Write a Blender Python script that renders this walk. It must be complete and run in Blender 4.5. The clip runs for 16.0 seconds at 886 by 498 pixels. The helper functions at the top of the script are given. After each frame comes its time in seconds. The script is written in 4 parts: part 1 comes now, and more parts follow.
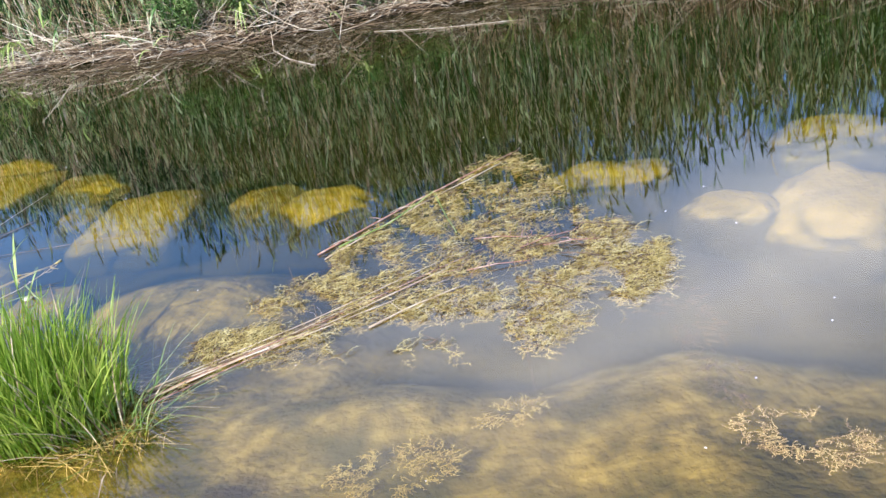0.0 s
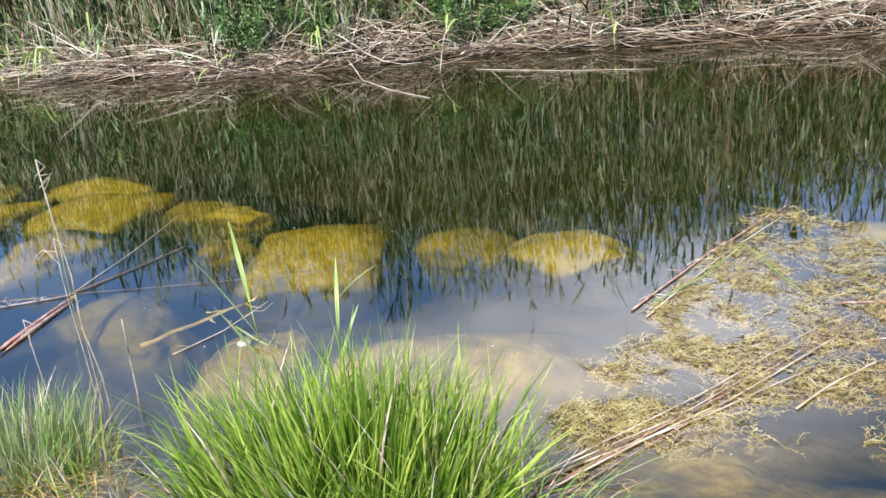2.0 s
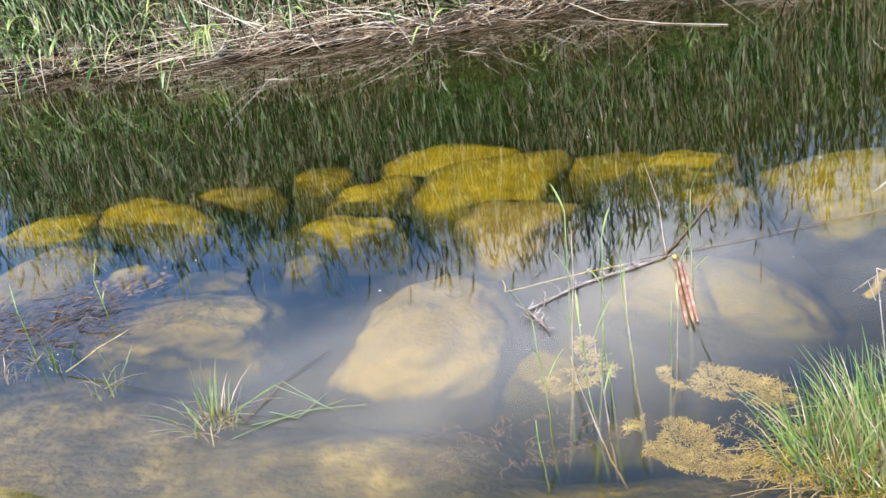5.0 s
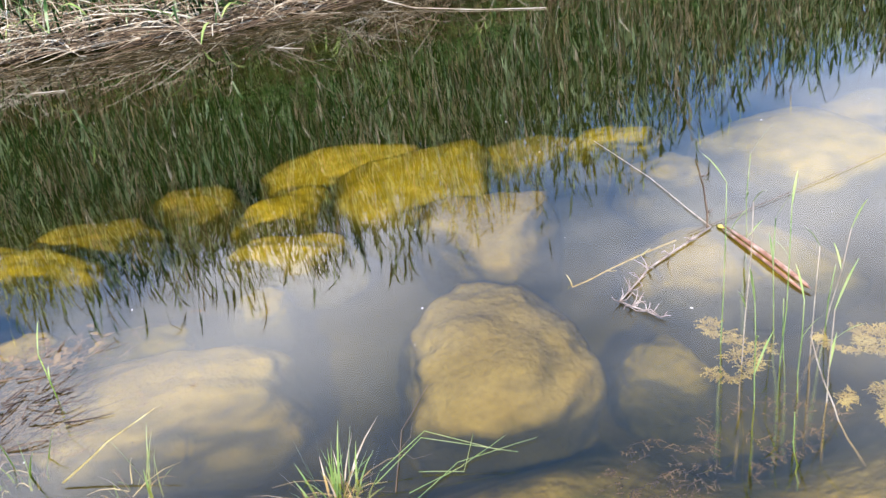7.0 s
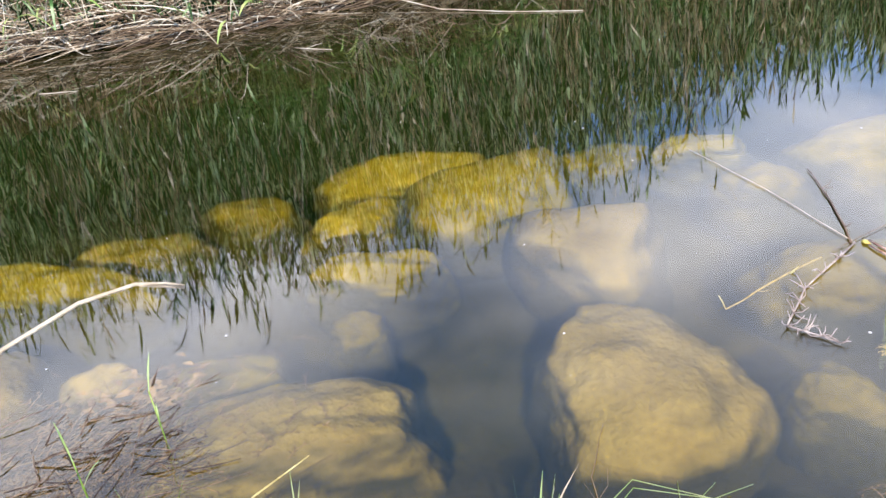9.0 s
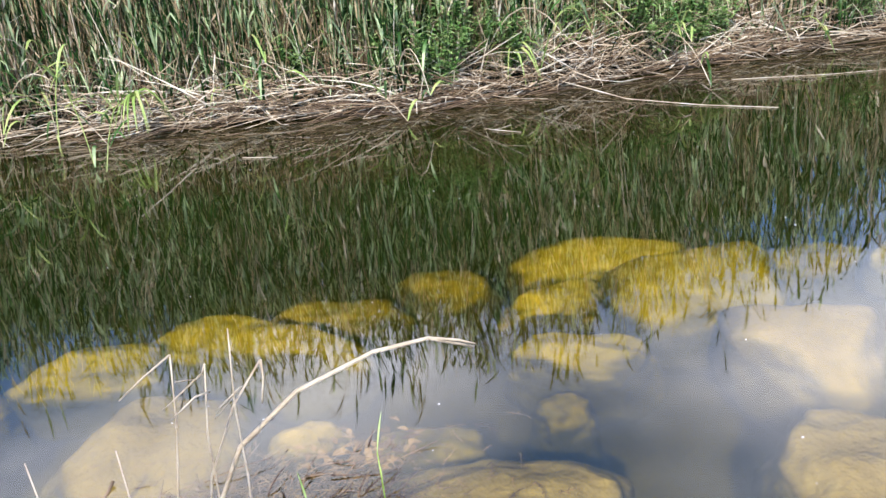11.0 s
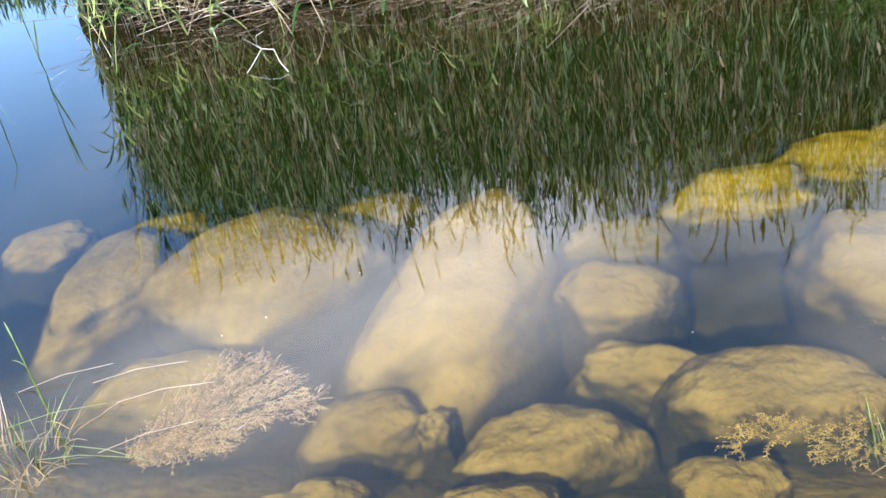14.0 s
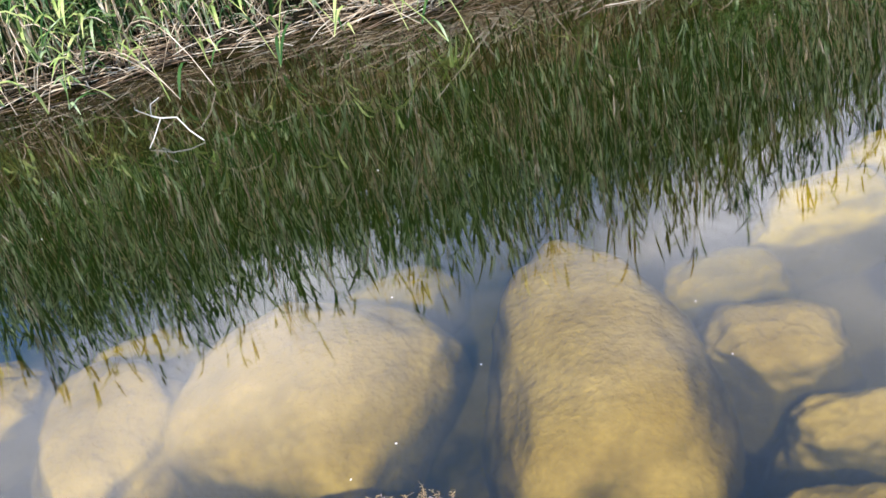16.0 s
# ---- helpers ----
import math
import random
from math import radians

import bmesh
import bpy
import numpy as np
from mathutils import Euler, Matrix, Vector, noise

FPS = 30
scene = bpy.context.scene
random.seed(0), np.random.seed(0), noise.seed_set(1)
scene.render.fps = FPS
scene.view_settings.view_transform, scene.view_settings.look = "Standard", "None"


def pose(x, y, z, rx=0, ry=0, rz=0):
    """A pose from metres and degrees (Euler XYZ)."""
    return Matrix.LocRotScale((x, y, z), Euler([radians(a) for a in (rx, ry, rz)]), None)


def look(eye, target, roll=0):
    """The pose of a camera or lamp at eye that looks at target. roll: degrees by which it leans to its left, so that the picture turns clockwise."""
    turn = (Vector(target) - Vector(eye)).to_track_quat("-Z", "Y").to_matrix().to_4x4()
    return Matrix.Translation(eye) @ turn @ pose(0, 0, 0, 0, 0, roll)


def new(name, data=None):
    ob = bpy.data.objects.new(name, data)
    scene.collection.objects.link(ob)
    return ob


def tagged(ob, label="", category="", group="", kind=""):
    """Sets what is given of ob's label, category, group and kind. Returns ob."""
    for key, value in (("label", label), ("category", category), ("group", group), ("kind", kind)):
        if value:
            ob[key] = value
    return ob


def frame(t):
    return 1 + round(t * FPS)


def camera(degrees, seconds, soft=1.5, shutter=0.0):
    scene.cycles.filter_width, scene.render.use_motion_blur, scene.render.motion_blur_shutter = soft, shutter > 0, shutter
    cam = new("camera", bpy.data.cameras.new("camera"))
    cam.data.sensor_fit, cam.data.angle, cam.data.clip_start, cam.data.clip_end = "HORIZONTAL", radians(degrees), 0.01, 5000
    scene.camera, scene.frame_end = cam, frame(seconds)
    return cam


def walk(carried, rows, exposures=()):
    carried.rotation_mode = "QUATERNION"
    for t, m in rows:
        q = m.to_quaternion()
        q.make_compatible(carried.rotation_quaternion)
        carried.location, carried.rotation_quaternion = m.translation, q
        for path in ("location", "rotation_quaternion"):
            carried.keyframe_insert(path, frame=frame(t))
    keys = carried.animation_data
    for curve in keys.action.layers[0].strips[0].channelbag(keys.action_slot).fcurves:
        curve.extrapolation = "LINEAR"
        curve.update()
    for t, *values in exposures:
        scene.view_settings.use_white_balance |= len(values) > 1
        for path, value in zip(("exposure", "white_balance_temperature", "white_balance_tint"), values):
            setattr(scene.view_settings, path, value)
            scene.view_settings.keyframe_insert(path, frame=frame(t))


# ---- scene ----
cam = camera(52.1, 16.0)
PATH = [
    (0, (7.05, -2.689, 1.699), (6.556, -0.947, 0.85), -12.5),
    (0.5, (6.724, -2.594, 1.643), (6.309, -0.807, 0.846), -10.2),
    (1, (6.259, -2.394, 1.625), (5.836, -0.611, 0.822), -9.7),
    (1.5, (5.744, -2.288, 1.613), (5.389, -0.495, 0.799), -8.3),
    (2, (5.22, -2.27, 1.584), (4.949, -0.439, 0.826), -5.8),
    (2.5, (4.704, -2.324, 1.6), (4.461, -0.478, 0.871), -7.1),
    (3, (4.207, -2.378, 1.64), (3.975, -0.528, 0.916), -9.2),
    (3.5, (3.697, -2.266, 1.611), (3.45, -0.418, 0.887), -9.9),
    (3.7, (3.513, -2.212, 1.577), (3.266, -0.368, 0.845), -10.0),
    (5.8, (1.834, -1.598, 1.579), (1.99, 0.195, 0.707), -8.9),
    (6, (1.714, -1.506, 1.569), (1.977, 0.276, 0.699), -8.0),
    (6.5, (1.427, -1.302, 1.568), (1.879, 0.437, 0.691), -7.5),
    (7, (1.1, -1.208, 1.571), (1.699, 0.464, 0.65), -7.8),
    (7.5, (0.944, -1.055, 1.555), (1.6, 0.582, 0.612), -7.5),
    (8, (0.837, -0.85, 1.544), (1.506, 0.777, 0.594), -7.1),
    (8.2, (0.796, -0.816, 1.548), (1.47, 0.806, 0.592), -6.9),
    (10.3, (0.488, -0.538, 1.489), (1.228, 1.147, 0.707), -5.0),
    (10.5, (0.466, -0.534, 1.492), (1.146, 1.187, 0.734), -5.0),
    (11, (0.386, -0.552, 1.5), (0.875, 1.249, 0.78), -4.8),
    (11.5, (0.092, -0.659, 1.563), (0.314, 1.185, 0.822), -5.6),
    (12, (-0.15, -0.683, 1.533), (-0.2, 1.158, 0.755), -6.4),
    (12.5, (-0.394, -0.605, 1.556), (-0.547, 1.227, 0.767), -7.2),
    (13, (-0.732, -0.493, 1.536), (-0.85, 1.325, 0.71), -8.1),
    (13.5, (-1.135, -0.36, 1.532), (-1.121, 1.428, 0.635), -9.6),
    (14, (-1.522, -0.1, 1.517), (-1.393, 1.661, 0.579), -11.2),
    (14.5, (-1.863, 0.132, 1.514), (-1.56, 1.863, 0.56), -11.3),
    (15, (-2.117, 0.321, 1.505), (-1.683, 2.029, 0.561), -11.4),
    (15.5, (-2.274, 0.595, 1.544), (-1.765, 2.287, 0.606), -12.3),
    (16, (-2.362, 0.741, 1.504), (-1.765, 2.404, 0.568), -12.8),
]
walk(cam, [(t, look(eye, target, roll)) for t, eye, target, roll in PATH])

# ---- light ----
SUN_EL, SUN_AZ = 47.0, 205.0      # degrees; azimuth clockwise from +y
world = bpy.data.worlds.new("sky")
scene.world = world
world.use_nodes = True
wn, wl = world.node_tree.nodes, world.node_tree.links
wn.clear()
w_out = wn.new("ShaderNodeOutputWorld")
w_bg = wn.new("ShaderNodeBackground")
w_sky = wn.new("ShaderNodeTexSky")
w_sky.sky_type, w_sky.sun_disc = "NISHITA", False
w_sky.sun_elevation, w_sky.sun_rotation = radians(SUN_EL), radians(SUN_AZ)
w_sky.air_density, w_sky.dust_density, w_sky.ozone_density = 0.8, 0.0, 5.0
w_sky.altitude = 800
w_co = wn.new("ShaderNodeTexCoord")
w_map = wn.new("ShaderNodeMapping")
w_map.inputs["Scale"].default_value = (1.0, 1.0, 2.2)
w_map.inputs["Location"].default_value = (4.8, 2.6, 1.1)
w_noise = wn.new("ShaderNodeTexNoise")
w_noise.inputs["Scale"].default_value = 1.9
w_noise.inputs["Detail"].default_value = 7
w_noise.inputs["Roughness"].default_value = 0.55
w_ramp = wn.new("ShaderNodeValToRGB")
w_ramp.color_ramp.elements[0].position, w_ramp.color_ramp.elements[1].position = 0.4, 0.73
w_mix = wn.new("ShaderNodeMix")
w_mix.data_type = "RGBA"
w_mix.inputs[7].default_value = (9.0, 8.9, 9.6, 1)
wl.new(w_co.outputs["Generated"], w_map.inputs["Vector"])
wl.new(w_map.outputs["Vector"], w_noise.inputs["Vector"])
wl.new(w_noise.outputs["Fac"], w_ramp.inputs["Fac"])
# clouds thin out towards the zenith
w_sep = wn.new("ShaderNodeSeparateXYZ")
w_fade = wn.new("ShaderNodeMapRange")
w_fade.inputs["From Min"].default_value, w_fade.inputs["From Max"].default_value = 0.72, 0.48
w_fade.inputs["To Min"].default_value = 0.0
w_mul = wn.new("ShaderNodeMath")
w_mul.operation = "MULTIPLY"
wl.new(w_co.outputs["Generated"], w_sep.inputs[0])
wl.new(w_sep.outputs["Z"], w_fade.inputs["Value"])
w_west = wn.new("ShaderNodeMath")
w_west.operation = "MULTIPLY_ADD"
w_west.inputs[1].default_value = 0.6
w_low = wn.new("ShaderNodeMapRange")
w_low.inputs["From Min"].default_value, w_low.inputs["From Max"].default_value = 0.08, 0.34
wl.new(w_sep.outputs["X"], w_west.inputs[0])
wl.new(w_sep.outputs["Z"], w_west.inputs[2])
wl.new(w_west.outputs[0], w_low.inputs["Value"])
w_patch = wn.new("ShaderNodeMath")
w_patch.operation = "MULTIPLY"
wl.new(w_ramp.outputs["Color"], w_patch.inputs[0])
wl.new(w_low.outputs["Result"], w_patch.inputs[1])
wl.new(w_patch.outputs[0], w_mul.inputs[0])
wl.new(w_fade.outputs["Result"], w_mul.inputs[1])
wl.new(w_mul.outputs[0], w_mix.inputs[0])
wl.new(w_sky.outputs["Color"], w_mix.inputs[6])
wl.new(w_mix.outputs[2], w_bg.inputs["Color"])
w_bg.inputs["Strength"].default_value = 0.15
wl.new(w_bg.outputs["Background"], w_out.inputs["Surface"])
sun = new("sun", bpy.data.lights.new("sun", "SUN"))
sun.data.energy, sun.data.angle, sun.data.color = 2.8, radians(0.6), (1.0, 0.95, 0.88)
saz, sel = radians(SUN_AZ), radians(SUN_EL)
sun.matrix_world = look((0, 0, 0), (-math.sin(saz) * math.cos(sel), -math.cos(saz) * math.cos(sel), -math.sin(sel)))
scene.view_settings.exposure = 1.58


# ---- materials ----
def mat(name, cols, rough=0.6, scale=20.0, island=0.0, obj=0.0, bump=0.0, bump_scale=60.0, spec=0.4, trans=0.0, big=0.0, big_col=(0.2, 0.2, 0.1)):
    """Surface with colours mixed by two scales of noise, varied per island or per object."""
    m = bpy.data.materials.new(name)
    m.use_nodes = True
    n, l = m.node_tree.nodes, m.node_tree.links
    b = n["Principled BSDF"]
    b.inputs["Roughness"].default_value = rough
    b.inputs["Specular IOR Level"].default_value = spec
    co = n.new("ShaderNodeTexCoord")
    nz = n.new("ShaderNodeTexNoise")
    nz.inputs["Scale"].default_value, nz.inputs["Detail"].default_value = scale, 6
    l.new(co.outputs["Object"], nz.inputs["Vector"])
    ramp = n.new("ShaderNodeValToRGB")
    els = ramp.color_ramp.elements
    while len(els) < len(cols):
        els.new(0.5)
    for k, c in enumerate(cols):
        els[k].position = 0.28 + 0.44 * k / max(1, len(cols) - 1)
        els[k].color = (*c, 1)
    fac = nz.outputs["Fac"]
    if island or obj:
        src = n.new("ShaderNodeNewGeometry").outputs["Random Per Island"] if island else n.new("ShaderNodeObjectInfo").outputs["Random"]
        amp = island or obj
        ma = n.new("ShaderNodeMath")
        ma.operation = "MULTIPLY_ADD"
        ma.inputs[1].default_value, ma.inputs[2].default_value = amp, -amp / 2
        l.new(src, ma.inputs[0])
        ad = n.new("ShaderNodeMath")
        ad.operation = "ADD"
        l.new(fac, ad.inputs[0])
        l.new(ma.outputs[0], ad.inputs[1])
        fac = ad.outputs[0]
    l.new(fac, ramp.inputs["Fac"])
    colour = ramp.outputs["Color"]
    if big:
        bz = n.new("ShaderNodeTexNoise")
        bz.inputs["Scale"].default_value, bz.inputs["Detail"].default_value = big, 4
        l.new(co.outputs["Object"], bz.inputs["Vector"])
        br = n.new("ShaderNodeValToRGB")
        br.color_ramp.elements[0].position, br.color_ramp.elements[1].position = 0.45, 0.65
        l.new(bz.outputs["Fac"], br.inputs["Fac"])
        mx = n.new("ShaderNodeMix")
        mx.data_type = "RGBA"
        l.new(br.outputs["Color"], mx.inputs[0])
        l.new(colour, mx.inputs[6])
        mx.inputs[7].default_value = (*big_col, 1)
        colour = mx.outputs[2]
    l.new(colour, b.inputs["Base Color"])
    if bump:
        bn = n.new("ShaderNodeTexNoise")
        bn.inputs["Scale"].default_value, bn.inputs["Detail"].default_value = bump_scale, 5
        l.new(co.outputs["Object"], bn.inputs["Vector"])
        bp = n.new("ShaderNodeBump")
        bp.inputs["Strength"].default_value, bp.inputs["Distance"].default_value = bump, 0.02
        l.new(bn.outputs["Fac"], bp.inputs["Height"])
        l.new(bp.outputs["Normal"], b.inputs["Normal"])
    if trans:
        # thin leaf: part of the light goes through
        tr = n.new("ShaderNodeBsdfTranslucent")
        l.new(colour, tr.inputs["Color"])
        ms = n.new("ShaderNodeMixShader")
        ms.inputs[0].default_value = trans
        l.new(b.outputs["BSDF"], ms.inputs[1])
        l.new(tr.outputs["BSDF"], ms.inputs[2])
        l.new(ms.outputs["Shader"], n["Material Output"].inputs["Surface"])
    return m


def water_mat():
    m = bpy.data.materials.new("pond_water")
    m.use_nodes = True
    n, l = m.node_tree.nodes, m.node_tree.links
    n.clear()
    out = n.new("ShaderNodeOutputMaterial")
    co = n.new("ShaderNodeTexCoord")
    mp = n.new("ShaderNodeMapping")
    mp.inputs["Scale"].default_value = (1.0, 0.8, 1.0)
    l.new(co.outputs["Object"], mp.inputs["Vector"])
    n1 = n.new("ShaderNodeTexNoise")
    n1.inputs["Scale"].default_value, n1.inputs["Detail"].default_value = 2.6, 4
    l.new(mp.outputs["Vector"], n1.inputs["Vector"])
    bp = n.new("ShaderNodeBump")
    bp.inputs["Strength"].default_value, bp.inputs["Distance"].default_value = 0.014, 0.02
    l.new(n1.outputs["Fac"], bp.inputs["Height"])
    fr = n.new("ShaderNodeFresnel")
    fr.inputs["IOR"].default_value = 1.77
    l.new(bp.outputs["Normal"], fr.inputs["Normal"])
    gl = n.new("ShaderNodeBsdfGlossy")
    gl.inputs["Roughness"].default_value = 0.02
    gl.inputs["Color"].default_value = (1, 1, 1, 1)
    l.new(bp.outputs["Normal"], gl.inputs["Normal"])
    rf = n.new("ShaderNodeBsdfRefraction")
    rf.inputs["IOR"].default_value = 1.333
    rf.inputs["Roughness"].default_value = 0.16
    rf.inputs["Color"].default_value = (0.85, 0.75, 0.39, 1)
    # suspended silt, as a green diffuse veil for light scattered in the murk
    n2 = n.new("ShaderNodeTexNoise")
    n2.inputs["Scale"].default_value, n2.inputs["Detail"].default_value = 0.7, 3
    l.new(co.outputs["Object"], n2.inputs["Vector"])
    rm = n.new("ShaderNodeMapRange")
    rm.inputs["From Min"].default_value, rm.inputs["From Max"].default_value = 0.35, 0.7
    rm.inputs["To Min"].default_value, rm.inputs["To Max"].default_value = 0.015, 0.05
    l.new(n2.outputs["Fac"], rm.inputs["Value"])
    df = n.new("ShaderNodeBsdfDiffuse")
    df.inputs["Color"].default_value = (0.035, 0.1, 0.012, 1)
    mx = n.new("ShaderNodeMixShader")
    l.new(rm.outputs["Result"], mx.inputs[0])
    l.new(rf.outputs["BSDF"], mx.inputs[1])
    l.new(df.outputs["BSDF"], mx.inputs[2])
    ms = n.new("ShaderNodeMixShader")
    l.new(fr.outputs["Fac"], ms.inputs[0])
    l.new(mx.outputs["Shader"], ms.inputs[1])
    l.new(gl.outputs["BSDF"], ms.inputs[2])
    l.new(ms.outputs["Shader"], out.inputs["Surface"])
    return m


M_WATER = water_mat()


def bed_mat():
    """Pond bed: pale silt and algae in the shallows, painted darker with depth as water dims light, soil above the
    water.
    """
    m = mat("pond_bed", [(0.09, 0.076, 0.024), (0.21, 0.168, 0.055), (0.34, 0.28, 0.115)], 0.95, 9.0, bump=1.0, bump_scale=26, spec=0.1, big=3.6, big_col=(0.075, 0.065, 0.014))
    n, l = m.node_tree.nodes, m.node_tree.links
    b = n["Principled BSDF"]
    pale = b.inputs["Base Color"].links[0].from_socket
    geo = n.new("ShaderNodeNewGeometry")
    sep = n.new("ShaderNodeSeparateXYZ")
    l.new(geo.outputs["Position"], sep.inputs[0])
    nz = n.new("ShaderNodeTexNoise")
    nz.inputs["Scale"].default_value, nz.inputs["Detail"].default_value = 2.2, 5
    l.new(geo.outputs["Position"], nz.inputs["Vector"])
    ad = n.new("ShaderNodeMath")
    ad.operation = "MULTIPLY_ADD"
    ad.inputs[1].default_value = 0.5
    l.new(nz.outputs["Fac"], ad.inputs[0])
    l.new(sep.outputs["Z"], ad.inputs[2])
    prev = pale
    # first two steps paint the water's dimming by depth, the third is soil
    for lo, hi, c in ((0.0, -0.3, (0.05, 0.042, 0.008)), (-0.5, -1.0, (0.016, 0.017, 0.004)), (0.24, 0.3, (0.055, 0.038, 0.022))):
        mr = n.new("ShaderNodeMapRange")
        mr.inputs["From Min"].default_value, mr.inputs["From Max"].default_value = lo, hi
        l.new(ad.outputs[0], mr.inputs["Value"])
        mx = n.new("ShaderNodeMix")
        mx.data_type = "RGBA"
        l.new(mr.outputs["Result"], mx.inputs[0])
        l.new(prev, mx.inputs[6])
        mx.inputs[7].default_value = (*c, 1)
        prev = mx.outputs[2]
    # mud under the reeds, painted near black for light lost in deep water
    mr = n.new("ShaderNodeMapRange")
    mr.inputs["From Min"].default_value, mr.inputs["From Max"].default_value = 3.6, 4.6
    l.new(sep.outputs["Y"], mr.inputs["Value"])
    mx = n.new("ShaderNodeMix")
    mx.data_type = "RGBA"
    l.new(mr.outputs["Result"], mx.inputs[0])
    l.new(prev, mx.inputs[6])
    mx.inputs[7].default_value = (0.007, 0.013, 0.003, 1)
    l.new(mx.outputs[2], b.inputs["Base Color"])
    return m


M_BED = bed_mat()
# bank soil, darkened further for the shaded undercut and the slope under water
M_SOIL = mat("shaded_bank_soil", [(0.006, 0.007, 0.003), (0.013, 0.012, 0.006), (0.03, 0.025, 0.013)], 0.95, 14.0, bump=0.9, bump_scale=35, spec=0.1, big=3.0, big_col=(0.012, 0.01, 0.005))


def rock_mat(name, cols, flank_shade, scale, bump_scale, big, big_col):
    """Boulder: silt and algae colours on the upward faces; steep flanks painted dark, as murky water dims them."""
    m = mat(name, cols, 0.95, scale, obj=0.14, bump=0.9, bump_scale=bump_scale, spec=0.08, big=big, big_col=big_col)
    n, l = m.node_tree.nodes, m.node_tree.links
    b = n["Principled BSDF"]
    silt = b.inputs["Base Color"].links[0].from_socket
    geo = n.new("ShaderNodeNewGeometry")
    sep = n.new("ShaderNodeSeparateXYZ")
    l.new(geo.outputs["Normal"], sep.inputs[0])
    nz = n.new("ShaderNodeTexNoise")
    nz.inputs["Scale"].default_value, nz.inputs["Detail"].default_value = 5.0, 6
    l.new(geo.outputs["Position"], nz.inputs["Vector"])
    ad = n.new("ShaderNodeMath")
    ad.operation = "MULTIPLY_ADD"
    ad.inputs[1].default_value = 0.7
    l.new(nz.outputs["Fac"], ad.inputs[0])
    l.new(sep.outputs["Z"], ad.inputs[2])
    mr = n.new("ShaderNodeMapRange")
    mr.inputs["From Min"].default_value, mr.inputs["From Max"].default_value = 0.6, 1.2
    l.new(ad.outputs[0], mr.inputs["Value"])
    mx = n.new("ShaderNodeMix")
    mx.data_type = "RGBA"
    mx.inputs[6].default_value = (*flank_shade, 1)
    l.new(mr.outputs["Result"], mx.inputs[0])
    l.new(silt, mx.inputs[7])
    # coarse grit
    vo = n.new("ShaderNodeTexNoise")
    vo.inputs["Scale"].default_value, vo.inputs["Detail"].default_value = 38.0, 6
    l.new(geo.outputs["Position"], vo.inputs["Vector"])
    gr = n.new("ShaderNodeMapRange")
    gr.inputs["From Min"].default_value, gr.inputs["From Max"].default_value = 0.3, 0.7
    gr.inputs["To Min"].default_value, gr.inputs["To Max"].default_value = 0.88, 1.12
    l.new(vo.outputs["Fac"], gr.inputs["Value"])
    mu = n.new("ShaderNodeMix")
    mu.data_type, mu.blend_type = "RGBA", "MULTIPLY"
    mu.inputs[0].default_value = 1.0
    l.new(mx.outputs[2], mu.inputs[6])
    l.new(gr.outputs["Result"], mu.inputs[7])
    l.new(mu.outputs[2], b.inputs["Base Color"])
    return m


# near boulders pale, farther ones ochre: the water's yellowing put into the colour
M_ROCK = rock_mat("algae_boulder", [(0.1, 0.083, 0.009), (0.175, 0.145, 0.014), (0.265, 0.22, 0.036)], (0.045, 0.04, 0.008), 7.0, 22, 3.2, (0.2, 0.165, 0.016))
# darker copy of the boulder, painted for light lost in deep water
M_ROCK_DEEP = rock_mat("murk_dimmed_boulder", [(0.09, 0.075, 0.01), (0.145, 0.115, 0.015), (0.2, 0.16, 0.028)], (0.035, 0.032, 0.008), 5.0, 30, 2.0, (0.08, 0.072, 0.012))
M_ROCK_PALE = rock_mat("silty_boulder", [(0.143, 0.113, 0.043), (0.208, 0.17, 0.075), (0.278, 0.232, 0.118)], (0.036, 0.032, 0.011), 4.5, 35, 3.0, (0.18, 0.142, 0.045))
M_REED = mat("green_reed", [(0.011, 0.036, 0.009), (0.018, 0.06, 0.014), (0.035, 0.095, 0.022), (0.09, 0.19, 0.05), (0.5, 0.6, 0.34)], 0.55, 3.0, island=0.85, trans=0.4, spec=0.2)
M_STRAW = mat("dry_reed_straw", [(0.14, 0.095, 0.06), (0.33, 0.24, 0.155), (0.52, 0.41, 0.29), (0.68, 0.59, 0.47)], 0.7, 6.0, island=0.55, bump=0.2, bump_scale=200)
M_REED_FAR = mat("distant_reed", [(0.015, 0.04, 0.012), (0.035, 0.075, 0.022), (0.06, 0.1, 0.035)], 0.6, 3.0, island=0.6)
M_STRAW_DARK = mat("rotting_and_shadow_straw", [(0.06, 0.035, 0.02), (0.13, 0.08, 0.045), (0.25, 0.17, 0.1)], 0.75, 6.0, island=0.5)
M_LEAF = mat("broad_leaf_green", [(0.1, 0.2, 0.05), (0.2, 0.33, 0.1), (0.36, 0.46, 0.2)], 0.55, 8.0, island=0.6, trans=0.35, spec=0.25)
M_DRYSTEM = mat("brown_reed_stem", [(0.12, 0.075, 0.04), (0.28, 0.19, 0.1), (0.46, 0.34, 0.2)], 0.7, 6.0, island=0.6)
M_TUFT = mat("pale_green_leaf", [(0.18, 0.28, 0.06), (0.32, 0.42, 0.12), (0.5, 0.5, 0.2)], 0.5, 8.0, island=0.5, trans=0.3)
M_GRASS = mat("lush_grass", [(0.08, 0.15, 0.01), (0.19, 0.31, 0.028), (0.42, 0.5, 0.1)], 0.45, 10.0, island=0.55, trans=0.35)
M_GRASS_PALE = mat("faded_grass", [(0.13, 0.23, 0.05), (0.24, 0.34, 0.09), (0.4, 0.42, 0.18)], 0.5, 10.0, island=0.6, trans=0.3)
